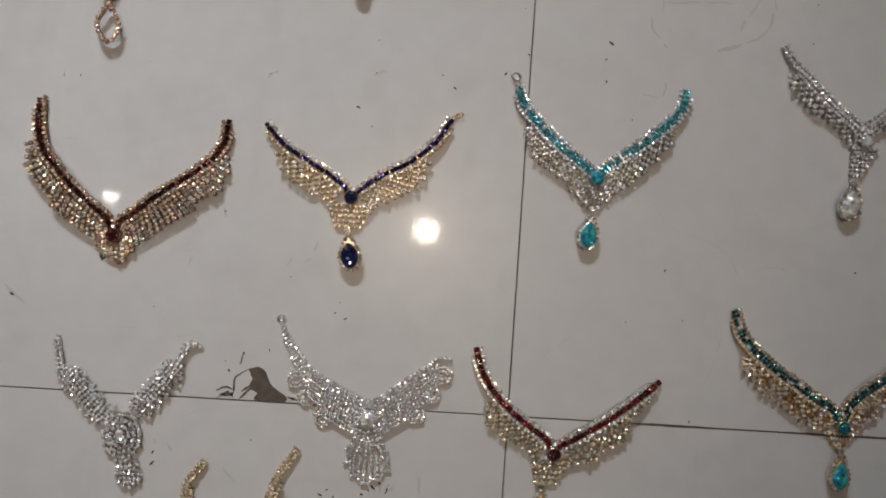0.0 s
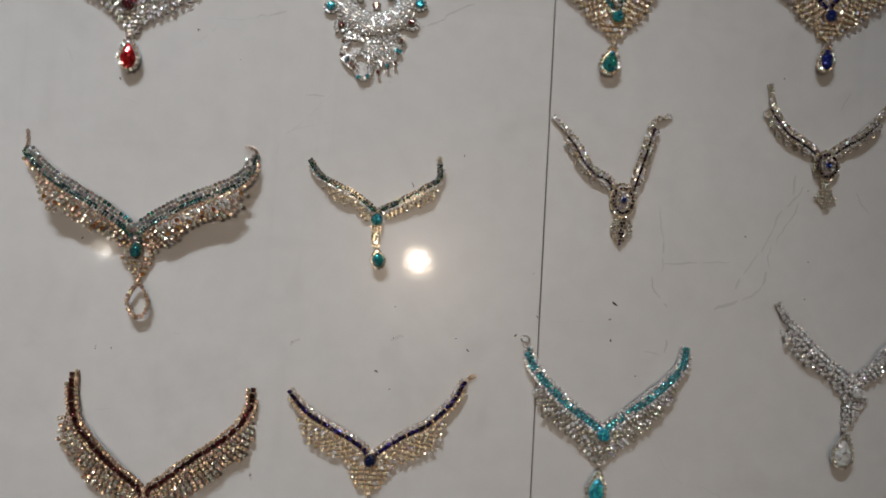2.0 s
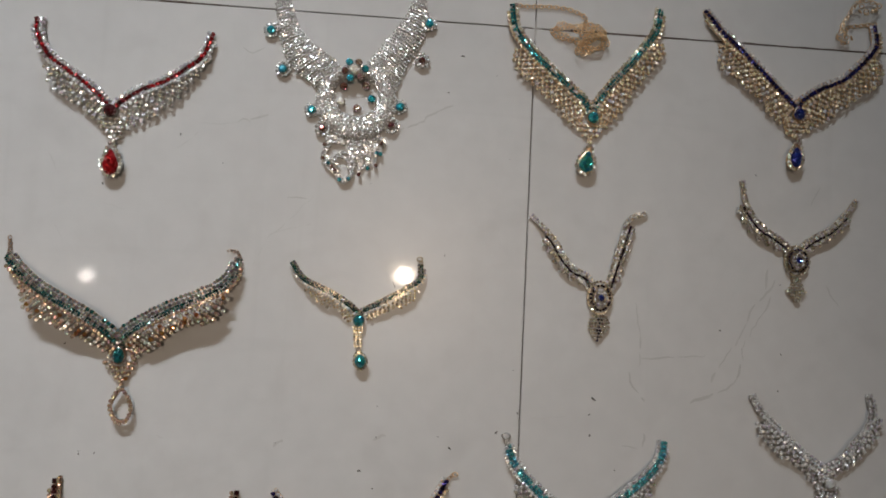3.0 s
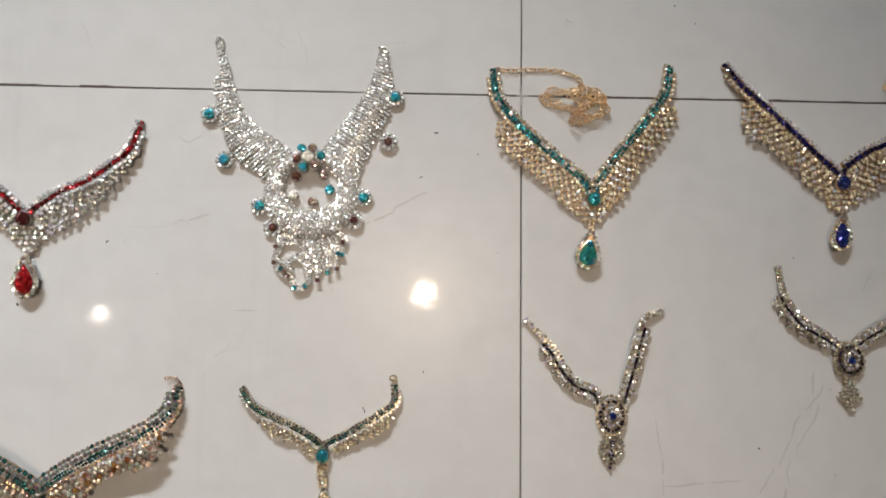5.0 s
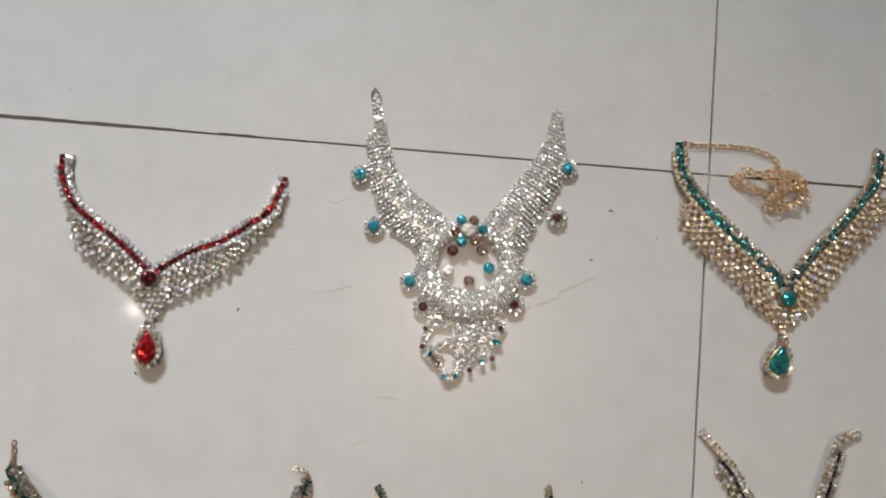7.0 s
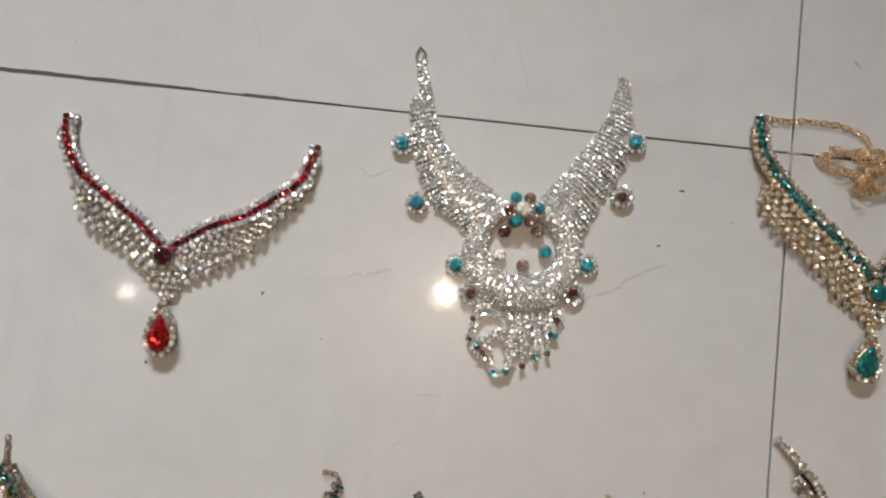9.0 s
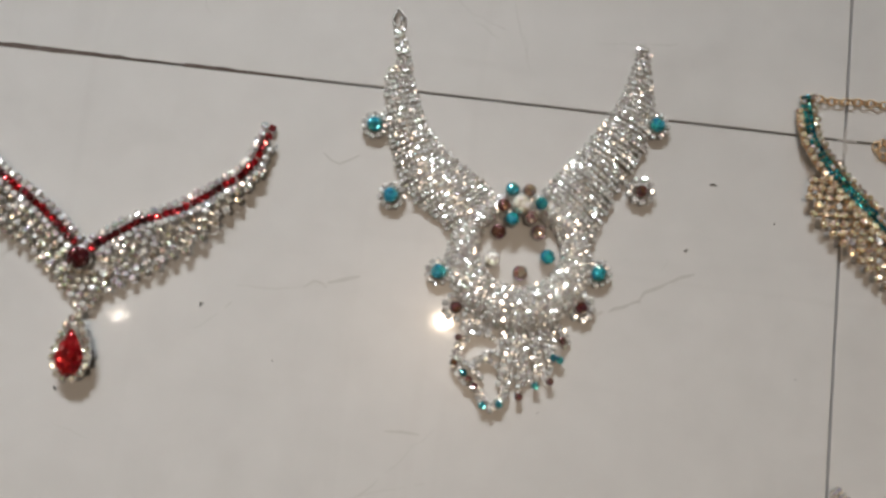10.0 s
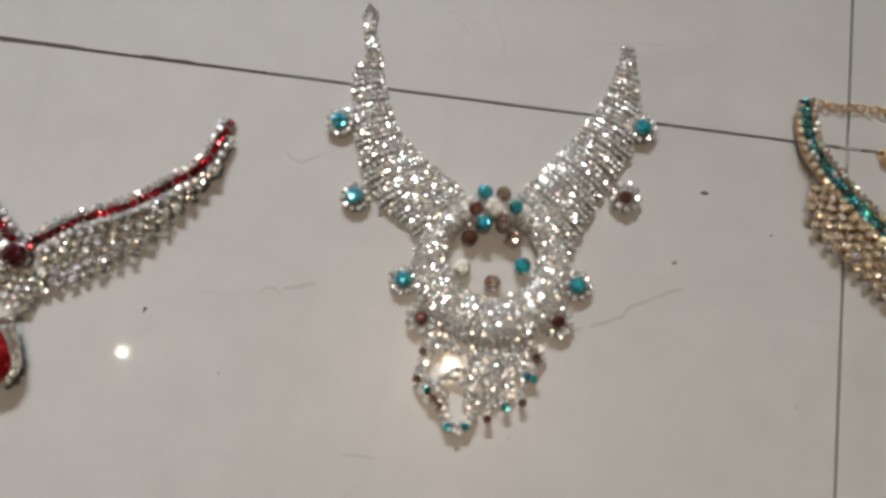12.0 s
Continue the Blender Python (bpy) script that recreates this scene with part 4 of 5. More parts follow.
SCRATCHES_E = [
    (0.0009, [(-0.2429, 0.5044), (-0.2376, 0.5066), (-0.2319, 0.5055)]),
    (0.0011, [(-0.2321, 0.5072), (-0.2262, 0.5089), (-0.2182, 0.5122)]),
    (0.0012, [(-0.1046, 0.5086), (-0.0973, 0.5116), (-0.0901, 0.5151)]),
    (0.0009, [(-0.0906, 0.5156), (-0.0867, 0.5196), (-0.0786, 0.5238)]),
    (0.0008, [(-0.0786, 0.5240), (-0.0719, 0.5281), (-0.0659, 0.5301)]),
    (0.0008, [(-0.2417, 0.5661), (-0.2368, 0.5631), (-0.2314, 0.5631), (-0.2242, 0.5674)]),
    (0.0008, [(-0.1122, 0.5067), (-0.1062, 0.5084)]),
    (0.0013, [(-0.1984, 0.2445), (-0.1951, 0.2474), (-0.1917, 0.2495)]),
    (0.0012, [(-0.1192, 0.2519), (-0.1135, 0.2546), (-0.1091, 0.2562)]),
    (0.0007, [(-0.3464, 0.1865), (-0.3409, 0.1877), (-0.3344, 0.1877)]),
    (0.0007, [(-0.3178, 0.1717), (-0.3182, 0.1668), (-0.3186, 0.1615)]),
    (0.0009, [(-0.2301, 0.1778), (-0.2320, 0.1745), (-0.2344, 0.1713)]),
    (0.0016, [(-0.2242, 0.1441), (-0.2230, 0.1407), (-0.2223, 0.1368)]),
    (0.0011, [(-0.1527, 0.1229), (-0.1537, 0.1193), (-0.1547, 0.1152)]),
    (0.0009, [(-0.1566, 0.1107), (-0.1591, 0.1084), (-0.1620, 0.1065)]),
    (0.0008, [(-0.1750, 0.1035), (-0.1730, 0.1058), (-0.1711, 0.1090)]),
    (0.0012, [(-0.2455, 0.1064), (-0.2466, 0.1029), (-0.2484, 0.0993)]),
    (0.0007, [(-0.2908, 0.2504), (-0.2872, 0.2489), (-0.2841, 0.2482)]),
    (0.0014, [(-0.3803, 0.0759), (-0.3737, 0.0693), (-0.3651, 0.0628)]),
    (0.0014, [(-0.2115, -0.0507), (-0.2052, -0.0583), (-0.1981, -0.0646)]),
    (0.0007, [(-0.2996, 0.0516), (-0.2895, 0.0497), (-0.2788, 0.0500)]),
    (0.0007, [(-0.2537, 0.0453), (-0.2332, 0.0478)]),
    (0.0007, [(-0.3155, -0.0436), (-0.3028, -0.0491)]),
    (0.0007, [(-0.3489, -0.0331), (-0.3341, -0.0405)]),
    (0.0007, [(0.0086, 0.2727), (0.0387, 0.2760)]),
    (0.0007, [(0.2232, 0.2574), (0.2473, 0.2489)]),
    (0.0007, [(-0.1761, 0.1819), (-0.1587, 0.1912)]),
    (0.0007, [(0.0552, 0.6618), (0.0585, 0.6578)]),
    (0.0009, [(-0.0948, -0.0575), (-0.0936, -0.0632)]),
    (0.0009, [(-0.0984, -0.0600), (-0.0966, -0.0640)]),
    (0.0009, [(-0.0868, -0.0560), (-0.0896, -0.0602)]),
    (0.0009, [(-0.0840, -0.0580), (-0.0868, -0.0616)]),
    (0.0008, [(-0.0648, -0.0495), (-0.0642, -0.0545), (-0.0636, -0.0624)]),
    (0.0009, [(-0.2640, -0.0320), (-0.2628, -0.0372)]),
    (0.0009, [(-0.2538, -0.0350), (-0.2500, -0.0412)]),
]
SCRATCHES = SCRATCHES_A + SCRATCHES_B + SCRATCHES_C + SCRATCHES_D + SCRATCHES_E
SPECKS_A = [
    (-0.310, 0.100, 0.0016),
    (-0.118, 0.213, 0.0006),
    (-0.117, 0.279, 0.0005),
    (0.061, 0.291, 0.0015),
    (0.058, 0.278, 0.0008),
    (0.059, 0.261, 0.0010),
    (-0.002, 0.277, 0.0008),
    (-0.019, 0.261, 0.0010),
    (-0.129, 0.227, 0.0010),
    (-0.057, 0.247, 0.0010),
    (-0.067, 0.256, 0.0005),
    (-0.133, 0.078, 0.0006),
    (-0.171, 0.095, 0.0005),
    (-0.128, 0.066, 0.0010),
    (-0.136, 0.070, 0.0008),
    (0.114, 0.119, 0.0010),
    (0.086, 0.077, 0.0006),
    (0.264, 0.127, 0.0008),
    (0.130, 0.081, 0.0006),
    (0.140, 0.004, 0.0008),
    (-0.183, 0.039, 0.0008),
    (-0.212, 0.022, 0.0010),
    (-0.192, -0.029, 0.0006),
    (-0.264, -0.042, 0.0010),
    (-0.264, -0.050, 0.0013),
    (-0.223, 0.141, 0.0008),
    (-0.271, 0.066, 0.0005),
    (-0.349, 0.236, 0.0005),
    (-0.312, 0.101, 0.0016),
    (-0.099, -0.059, 0.0015),
    (-0.107, -0.065, 0.0010),
    (-0.088, -0.061, 0.0010),
    (-0.138, -0.067, 0.0013),
]
SPECKS_B = [
    (-0.375, 0.069, 0.0013),
    (-0.107, -0.058, 0.0008),
    (-0.102, -0.062, 0.0008),
    (-0.094, -0.056, 0.0010),
    (-0.089, -0.063, 0.0008),
    (-0.133, -0.063, 0.0008),
    (-0.128, -0.068, 0.0008),
    (-0.272, -0.039, 0.0008),
    (-0.219, 0.007, 0.0005),
    (-0.215, 0.029, 0.0005),
    (-0.007, 0.312, 0.0005),
    (-0.061, 0.572, 0.0009),
    (-0.071, 0.540, 0.0008),
    (-0.287, 0.492, 0.0006),
    (0.112, 0.669, 0.0007),
    (0.127, 0.656, 0.0005),
    (-0.068, 0.404, 0.0007),
    (-0.109, 0.379, 0.0007),
    (0.168, 0.352, 0.0007),
    (0.196, 0.486, 0.0006),
    (0.220, 0.393, 0.0005),
    (0.222, 0.334, 0.0005),
    (-0.252, 0.470, 0.0004),
    (-0.031, 0.557, 0.0005),
    (-0.286, 0.492, 0.0004),
    (-0.406, 0.621, 0.0004),
    (-0.017, 0.487, 0.0003),
    (-0.345, 0.448, 0.0009),
    (-0.132, 0.460, 0.0003),
    (-0.060, 0.572, 0.0008),
]
SPECKS_C = [
    (0.168, 0.352, 0.0006),
    (-0.287, 0.491, 0.0006),
    (-0.349, 0.234, 0.0006),
    (-0.337, 0.235, 0.0006),
    (-0.130, 0.227, 0.0008),
    (-0.197, 0.247, 0.0005),
    (-0.117, 0.254, 0.0006),
    (-0.365, 0.320, 0.0008),
    (0.081, 0.233, 0.0007),
    (0.220, 0.303, 0.0006),
    (-0.108, 0.377, 0.0008),
]
CHIP = [(-0.1976, 0.0237), (-0.1904, 0.0260), (-0.1846, 0.0226), (-0.1813, 0.0154), (-0.1764, 0.0102), (-0.1686, 0.0051), (-0.1701, 0.0012), (-0.1913, 0.0012), (-0.1899, 0.0066), (-0.1957, 0.0099), (-0.1944, 0.0174)]
CHIP_LINES = [
    [(-0.1976, 0.0237), (-0.2063, 0.0176), (-0.2074, 0.0074), (-0.2079, 0.0018)],
    [(-0.1923, 0.0138), (-0.2019, 0.0068)],
    [(-0.2202, 0.0066), (-0.2131, 0.0098), (-0.2074, 0.0074)],
    [(-0.2189, 0.0011), (-0.2128, 0.0052), (-0.2075, 0.0033)],
    [(-0.2182, 0.0039), (-0.2081, 0.0040)],
    [(-0.1957, 0.0099), (-0.2033, 0.0011)],
    [(-0.1686, 0.0045), (-0.1611, 0.0037), (-0.1554, 0.0008)],
    [(-0.2033, 0.0270), (-0.2022, 0.0364)],
]


def scratches(name, mat, dark):
    verts, faces = [], []
    dice = random.Random(4)
    for index, (width, pts) in enumerate(SCRATCHES):
        if (width > 0.00075) != dark:
            continue
        line = Line(pts) if len(pts) > 2 else Line([pts[0], (0.5 * (pts[0][0] + pts[1][0]) + 0.001, 0.5 * (pts[0][1] + pts[1][1])), pts[1]])
        n = max(4, int(line.length / 0.004))
        bits = [line.at(k / n) + Vector((dice.gauss(0, 0.0004), dice.gauss(0, 0.0004), 0.00004 + 0.000009 * (index % 19))) for k in range(n + 1)]
        while len(bits) > 1:
            run = dice.randint(3, 7)
            if len(bits) - run < 2:
                run = len(bits)
            ribbon(verts, faces, bits[:run + 1], width * dice.uniform(0.8, 1.9) * (1.2 if dark else 0.9), 0.00004, True)
            bits = bits[run + dice.randint(0, 1):]
    return mesh_of(name, verts, faces, mat)


def grit():
    verts, faces = [], []
    dice = random.Random(8)
    for x, y, r in SPECKS_A + SPECKS_B + SPECKS_C:
        n, base, turn, long = 7, len(verts), dice.uniform(0, 3), dice.uniform(1.0, 1.9)
        for share, z in ((1.0, 0.0), (0.85, 0.5), (0.3, 0.8)):
            for k in range(n):
                a = 2 * math.pi * k / n
                q = r * share * dice.uniform(0.75, 1.2)
                u, v = q * long * math.cos(a), q / long * math.sin(a)
                verts.append((x + u * math.cos(turn) - v * math.sin(turn), y + u * math.sin(turn) + v * math.cos(turn), z * r))
        for i in range(2):
            for k in range(n):
                faces.append((base + i * n + k, base + i * n + (k + 1) % n, base + (i + 1) * n + (k + 1) % n, base + (i + 1) * n + k))
        faces.append(tuple(base + 2 * n + k for k in range(n)))
    return mesh_of("grit", verts, faces, DIRT)


def joint_grime():
    verts, faces = [], []
    dice = random.Random(12)
    for x0, x1, y, width in ((-0.62, -0.31, 0.6, 0.0022), (-0.31, -0.255, 0.6, 0.0018), (0.03, 0.34, 0.6, 0.0020), (0.10, 0.36, 0.0, 0.0018)):
        n = int((x1 - x0) / 0.006)
        wide, widths = width, []
        for k in range(n + 1):
            wide = max(width * 0.45, min(width * 1.1, wide + dice.gauss(0, width * 0.16)))
            widths.append(wide * min(1.0, 0.3 + (n - k) * 0.1))
        ribbon(verts, faces, [Vector((x0 + (x1 - x0) * k / n, y + dice.gauss(0, 0.0001) + width * 0.12, 0.00008)) for k in range(n + 1)], widths, 0.00008)
    return mesh_of("joint_grime", verts, faces, GRIME)


def joint_patch():
    dice = random.Random(21)
    verts, faces = [], []
    ribbon(verts, faces, [Vector((dice.gauss(0, 0.00015), 0.588 + 0.0016 * k, 0.00012)) for k in range(13)], [dice.uniform(0.0010, 0.0022) for k in range(13)], 0.0001, True)
    ribbon(verts, faces, [Vector((-0.004 + 0.0012 * k, 0.6 + dice.gauss(0, 0.0001), 0.0003)) for k in range(9)], [dice.uniform(0.0010, 0.0018) for k in range(9)], 0.0001, True)
    return mesh_of("joint_patch", verts, faces, CEMENT)


tagged(new("joint_patch", joint_patch()), "pale cement smear where four tiles meet", "cement", kind="structure")
tagged(new("joint_grime", joint_grime()), "brown grime along the joints between tiles", "grime", kind="stuff")
tagged(new("tile_scuffs", scratches("tile_scuffs", SCRATCH, False)), "faint grey scuffs on the polished tiles", "scuff marks", kind="stuff")
tagged(new("tile_cracks", scratches("tile_cracks", CRACK, True)), "thin grey hairline cracks in the tiles", "cracks", kind="stuff")
tagged(new("grit", grit()), "small dark specks of grit on the tiles", "grit", kind="stuff")


def chip():
    dice = random.Random(3)
    ring = Line([*CHIP, CHIP[0]])
    n = 60
    verts, faces = [], []
    for z, share in ((0.0001, 1.0), (0.0003, 0.97)):
        for k in range(n):
            p = ring.at(k / n)
            verts.append((p.x + dice.gauss(0, 0.0003), p.y + dice.gauss(0, 0.0003), z))
    for k in range(n):
        faces.append((k, (k + 1) % n, n + (k + 1) % n, n + k))
    faces.append(tuple(range(n, 2 * n)))
    for pts in CHIP_LINES:
        line = Line(pts)
        for again in range(3):
            reach = (0.0, 1.0) if again == 0 else sorted((dice.uniform(0, 1), dice.uniform(0, 1)))
            shift = Vector((dice.gauss(0, 0.0006), dice.gauss(0, 0.0006), 0.0002 + 0.00005 * again)) if again else Vector((0, 0, 0.0002))
            bits = [line.at(reach[0] + (reach[1] - reach[0]) * k / 14) + shift + Vector((dice.gauss(0, 0.00035), dice.gauss(0, 0.00035), 0)) for k in range(15)]
            ribbon(verts, faces, bits, [dice.uniform(0.0005, 0.0016) for k in range(15)], 0.0001, True)
    return mesh_of("chipped_glaze", verts, faces, CHIPPED)


tagged(new("chipped_glaze", chip()), "dark chipped patch where the tile's glaze is gone", "chip", kind="structure")

# ---- necklaces ----
winged_necklace(
    "gold necklace with dark red strip, champagne fringe",
    ROSE_GOLD, "garnet",
    left=[(-0.3643, 0.2133), (-0.3625, 0.1968), (-0.3580, 0.1796), (-0.3474, 0.1657), (-0.3339, 0.1511), (-0.3196, 0.1385), (-0.3095, 0.1304)],
    left_edge=[(-0.3703, 0.1796), (-0.3680, 0.1613), (-0.3501, 0.1383), (-0.3297, 0.1202), (-0.3116, 0.1078), (-0.3023, 0.0987)],
    right=[(-0.2247, 0.2073), (-0.2262, 0.1924), (-0.2357, 0.1769), (-0.2540, 0.1618), (-0.2724, 0.1487), (-0.2905, 0.1337), (-0.2988, 0.1282)],
    right_edge=[(-0.2195, 0.1948), (-0.2249, 0.1609), (-0.2413, 0.1460), (-0.2557, 0.1322), (-0.2777, 0.1160), (-0.2947, 0.0992)],
    centre=(-0.3027, 0.1172),
    apron=[(-0.3023, 0.1114), (-0.2984, 0.0970)],
    apron_width=(0.030, 0.004), stub_left=(0.004, 0.003), net=False)

winged_necklace(
    "gold necklace with dark blue strip and pendant",
    GOLD, "sapphire",
    left=[(-0.1964, 0.2081), (-0.1821, 0.1940), (-0.1655, 0.1836), (-0.1489, 0.1750), (-0.1358, 0.1661)],
    left_edge=[(-0.1885, 0.1890), (-0.1805, 0.1709), (-0.1657, 0.1621), (-0.1493, 0.1562), (-0.1436, 0.1503)],
    right=[(-0.0581, 0.2213), (-0.0670, 0.2062), (-0.0771, 0.1955), (-0.0872, 0.1867), (-0.1045, 0.1773), (-0.1215, 0.1653)],
    right_edge=[(-0.0704, 0.1897), (-0.0765, 0.1739), (-0.0927, 0.1620), (-0.1065, 0.1538), (-0.1185, 0.1476)],
    centre=(-0.1299, 0.1575),
    apron=[(-0.1295, 0.1513), (-0.1311, 0.1360)],
    drop=[(-0.1302, 0.1307), (-0.1274, 0.1139), (-0.1180, 0.1146), (-0.1269, 0.1018)],
    apron_width=(0.036, 0.020), ring_right=1)

winged_necklace(
    "silver necklace with turquoise strip and teardrop pendant",
    SILVER, "turquoise",
    left=[(-0.0091, 0.2498), (-0.0035, 0.2369), (0.0089, 0.2227), (0.0251, 0.2087), (0.0412, 0.1975), (0.0522, 0.1897)],
    left_edge=[(-0.0043, 0.2198), (0.0036, 0.2014), (0.0208, 0.1874), (0.0389, 0.1735), (0.0463, 0.1636)],
    right=[(0.1213, 0.2571), (0.1174, 0.2424), (0.1047, 0.2280), (0.0900, 0.2154), (0.0735, 0.2027), (0.0607, 0.1923)],
    right_edge=[(0.1129, 0.2267), (0.1095, 0.2131), (0.0933, 0.1946), (0.0751, 0.1780), (0.0606, 0.1646)],
    centre=(0.0558, 0.1852),
    apron=[(0.0549, 0.1785), (0.0540, 0.1632)],
    drop=[(0.0533, 0.1593), (0.0510, 0.1411), (0.0602, 0.1418), (0.0523, 0.1298)],
    apron_width=(0.026, 0.012), ring_left=True)

winged_necklace(
    "gold and silver necklace with ruby red stone strip",
    PALE_GOLD, "ruby_dark",
    left=[(-0.0274, 0.0495), (-0.0230, 0.0353), (-0.0144, 0.0214), (-0.0006, 0.0069), (0.0156, -0.0049), (0.0301, -0.0151)],
    left_edge=[(-0.0197, 0.0109), (-0.0150, -0.0075), (0.0028, -0.0184), (0.0172, -0.0278), (0.0222, -0.0394)],
    right=[(0.1135, 0.0325), (0.1019, 0.0232), (0.0854, 0.0103), (0.0672, -0.0027), (0.0407, -0.0196)],
    right_edge=[(0.1088, 0.0237), (0.0946, 0.0023), (0.0902, -0.0100), (0.0705, -0.0264), (0.0454, -0.0398)],
    centre=(0.0363, -0.0258),
    apron=[(0.0346, -0.0319), (0.0313, -0.0473)],
    drop=[(0.0289, -0.0492), (0.0276, -0.0688), (0.0362, -0.0683), (0.0283, -0.0797)],
    apron_width=(0.030, 0.018))

winged_necklace(
    "gold necklace with teal strip and amber fringe",
    GOLD, "teal_dark",
    left=[(0.1694, 0.0909), (0.1756, 0.0739), (0.1866, 0.0613), (0.2044, 0.0474), (0.2221, 0.0369), (0.2363, 0.0277), (0.2504, 0.0203)],
    left_edge=[(0.1749, 0.0572), (0.1792, 0.0442), (0.1953, 0.0303), (0.2149, 0.0157), (0.2324, 0.0076), (0.2482, 0.0002)],
    right=[(0.3242, 0.0817), (0.3147, 0.0659), (0.2908, 0.0477), (0.2735, 0.0350), (0.2639, 0.0244)],
    right_edge=[(0.3209, 0.0647), (0.3141, 0.0475), (0.2913, 0.0260), (0.2784, 0.0119), (0.2653, 0.0011)],
    centre=(0.2589, 0.0074),
    apron=[(0.2584, 0.0024), (0.2572, -0.0060)],
    drop=[(0.2574, -0.0093), (0.2570, -0.0309), (0.2659, -0.0305), (0.2585, -0.0417)],
    apron_width=(0.024, 0.012), amber=0.25)

winged_necklace(
    "arched gold necklace with green strip and open teardrop",
    ROSE_GOLD, "emerald_dark",
    left=[(-0.4133, 0.3859), (-0.4008, 0.3747), (-0.3843, 0.3628), (-0.3655, 0.3527), (-0.3479, 0.3425), (-0.3333, 0.3320), (-0.3258, 0.3240)],
    left_edge=[(-0.3987, 0.3606), (-0.3932, 0.3454), (-0.3773, 0.3361), (-0.3587, 0.3279), (-0.3425, 0.3203), (-0.3299, 0.3111)],
    right=[(-0.2327, 0.3923), (-0.2357, 0.3785), (-0.2432, 0.3689), (-0.2583, 0.3602), (-0.2799, 0.3504), (-0.3003, 0.3392), (-0.3171, 0.3280)],
    right_edge=[(-0.2348, 0.3692), (-0.2397, 0.3566), (-0.2468, 0.3430), (-0.2685, 0.3375), (-0.2815, 0.3285), (-0.2970, 0.3173), (-0.3100, 0.3089)],
    centre=(-0.3215, 0.3123),
    apron=[(-0.3212, 0.3065), (-0.3196, 0.2945)],
    drop=[(-0.3182, 0.2895), (-0.3171, 0.2738), (-0.3074, 0.2741), (-0.3156, 0.2581)],
    apron_width=(0.026, 0.010), open_drop=True, lift=0.013, amber=0.15, chain_left=True, net=False)

winged_necklace(
    "small gold necklace with green strip, oval pendant",
    PALE_GOLD, "emerald_dark",
    left=[(-0.1921, 0.3921), (-0.1832, 0.3804), (-0.1701, 0.3733), (-0.1562, 0.3671), (-0.1438, 0.3593), (-0.1382, 0.3542)],
    left_edge=[(-0.1813, 0.3706), (-0.1680, 0.3605), (-0.1541, 0.3543), (-0.1431, 0.3449)],
    right=[(-0.0867, 0.3946), (-0.0870, 0.3831), (-0.0973, 0.3750), (-0.1092, 0.3676), (-0.1211, 0.3610), (-0.1322, 0.3552)],
    right_edge=[(-0.0869, 0.3747), (-0.0924, 0.3653), (-0.1088, 0.3569), (-0.1281, 0.3470)],
    centre=(-0.1357, 0.3475),
    apron=[(-0.1362, 0.3421), (-0.1355, 0.3270)],
    drop=[(-0.1345, 0.3262), (-0.1328, 0.3158), (-0.1263, 0.3160), (-0.1325, 0.3078)],
    apron_width=(0.008, 0.006), pitch=0.0030, ring_right=-0.3, gem_colour="emerald")

winged_necklace(
    "silver necklace with red strip and red teardrop",
    SILVER, "ruby",
    left=[(-0.4044, 0.5771), (-0.4012, 0.5644), (-0.3927, 0.5495), (-0.3784, 0.5381), (-0.3625, 0.5278), (-0.3460, 0.5131)],
    left_edge=[(-0.3950, 0.5410), (-0.3900, 0.5250), (-0.3767, 0.5146), (-0.3589, 0.5028), (-0.3444, 0.4889)],
    right=[(-0.2656, 0.5739), (-0.2716, 0.5556), (-0.2831, 0.5442), (-0.2998, 0.5324), (-0.3186, 0.5241), (-0.3336, 0.5144)],
    right_edge=[(-0.2652, 0.5581), (-0.2780, 0.5355), (-0.2956, 0.5136), (-0.3121, 0.5020), (-0.3284, 0.4896)],
    centre=(-0.3415, 0.5063),
    apron=[(-0.3397, 0.5002), (-0.3372, 0.4860)],
    drop=[(-0.3374, 0.4833), (-0.3373, 0.4634), (-0.3282, 0.4643), (-0.3366, 0.4518)],
    apron_width=(0.024, 0.012), stub_left=(0.006, 0.001))

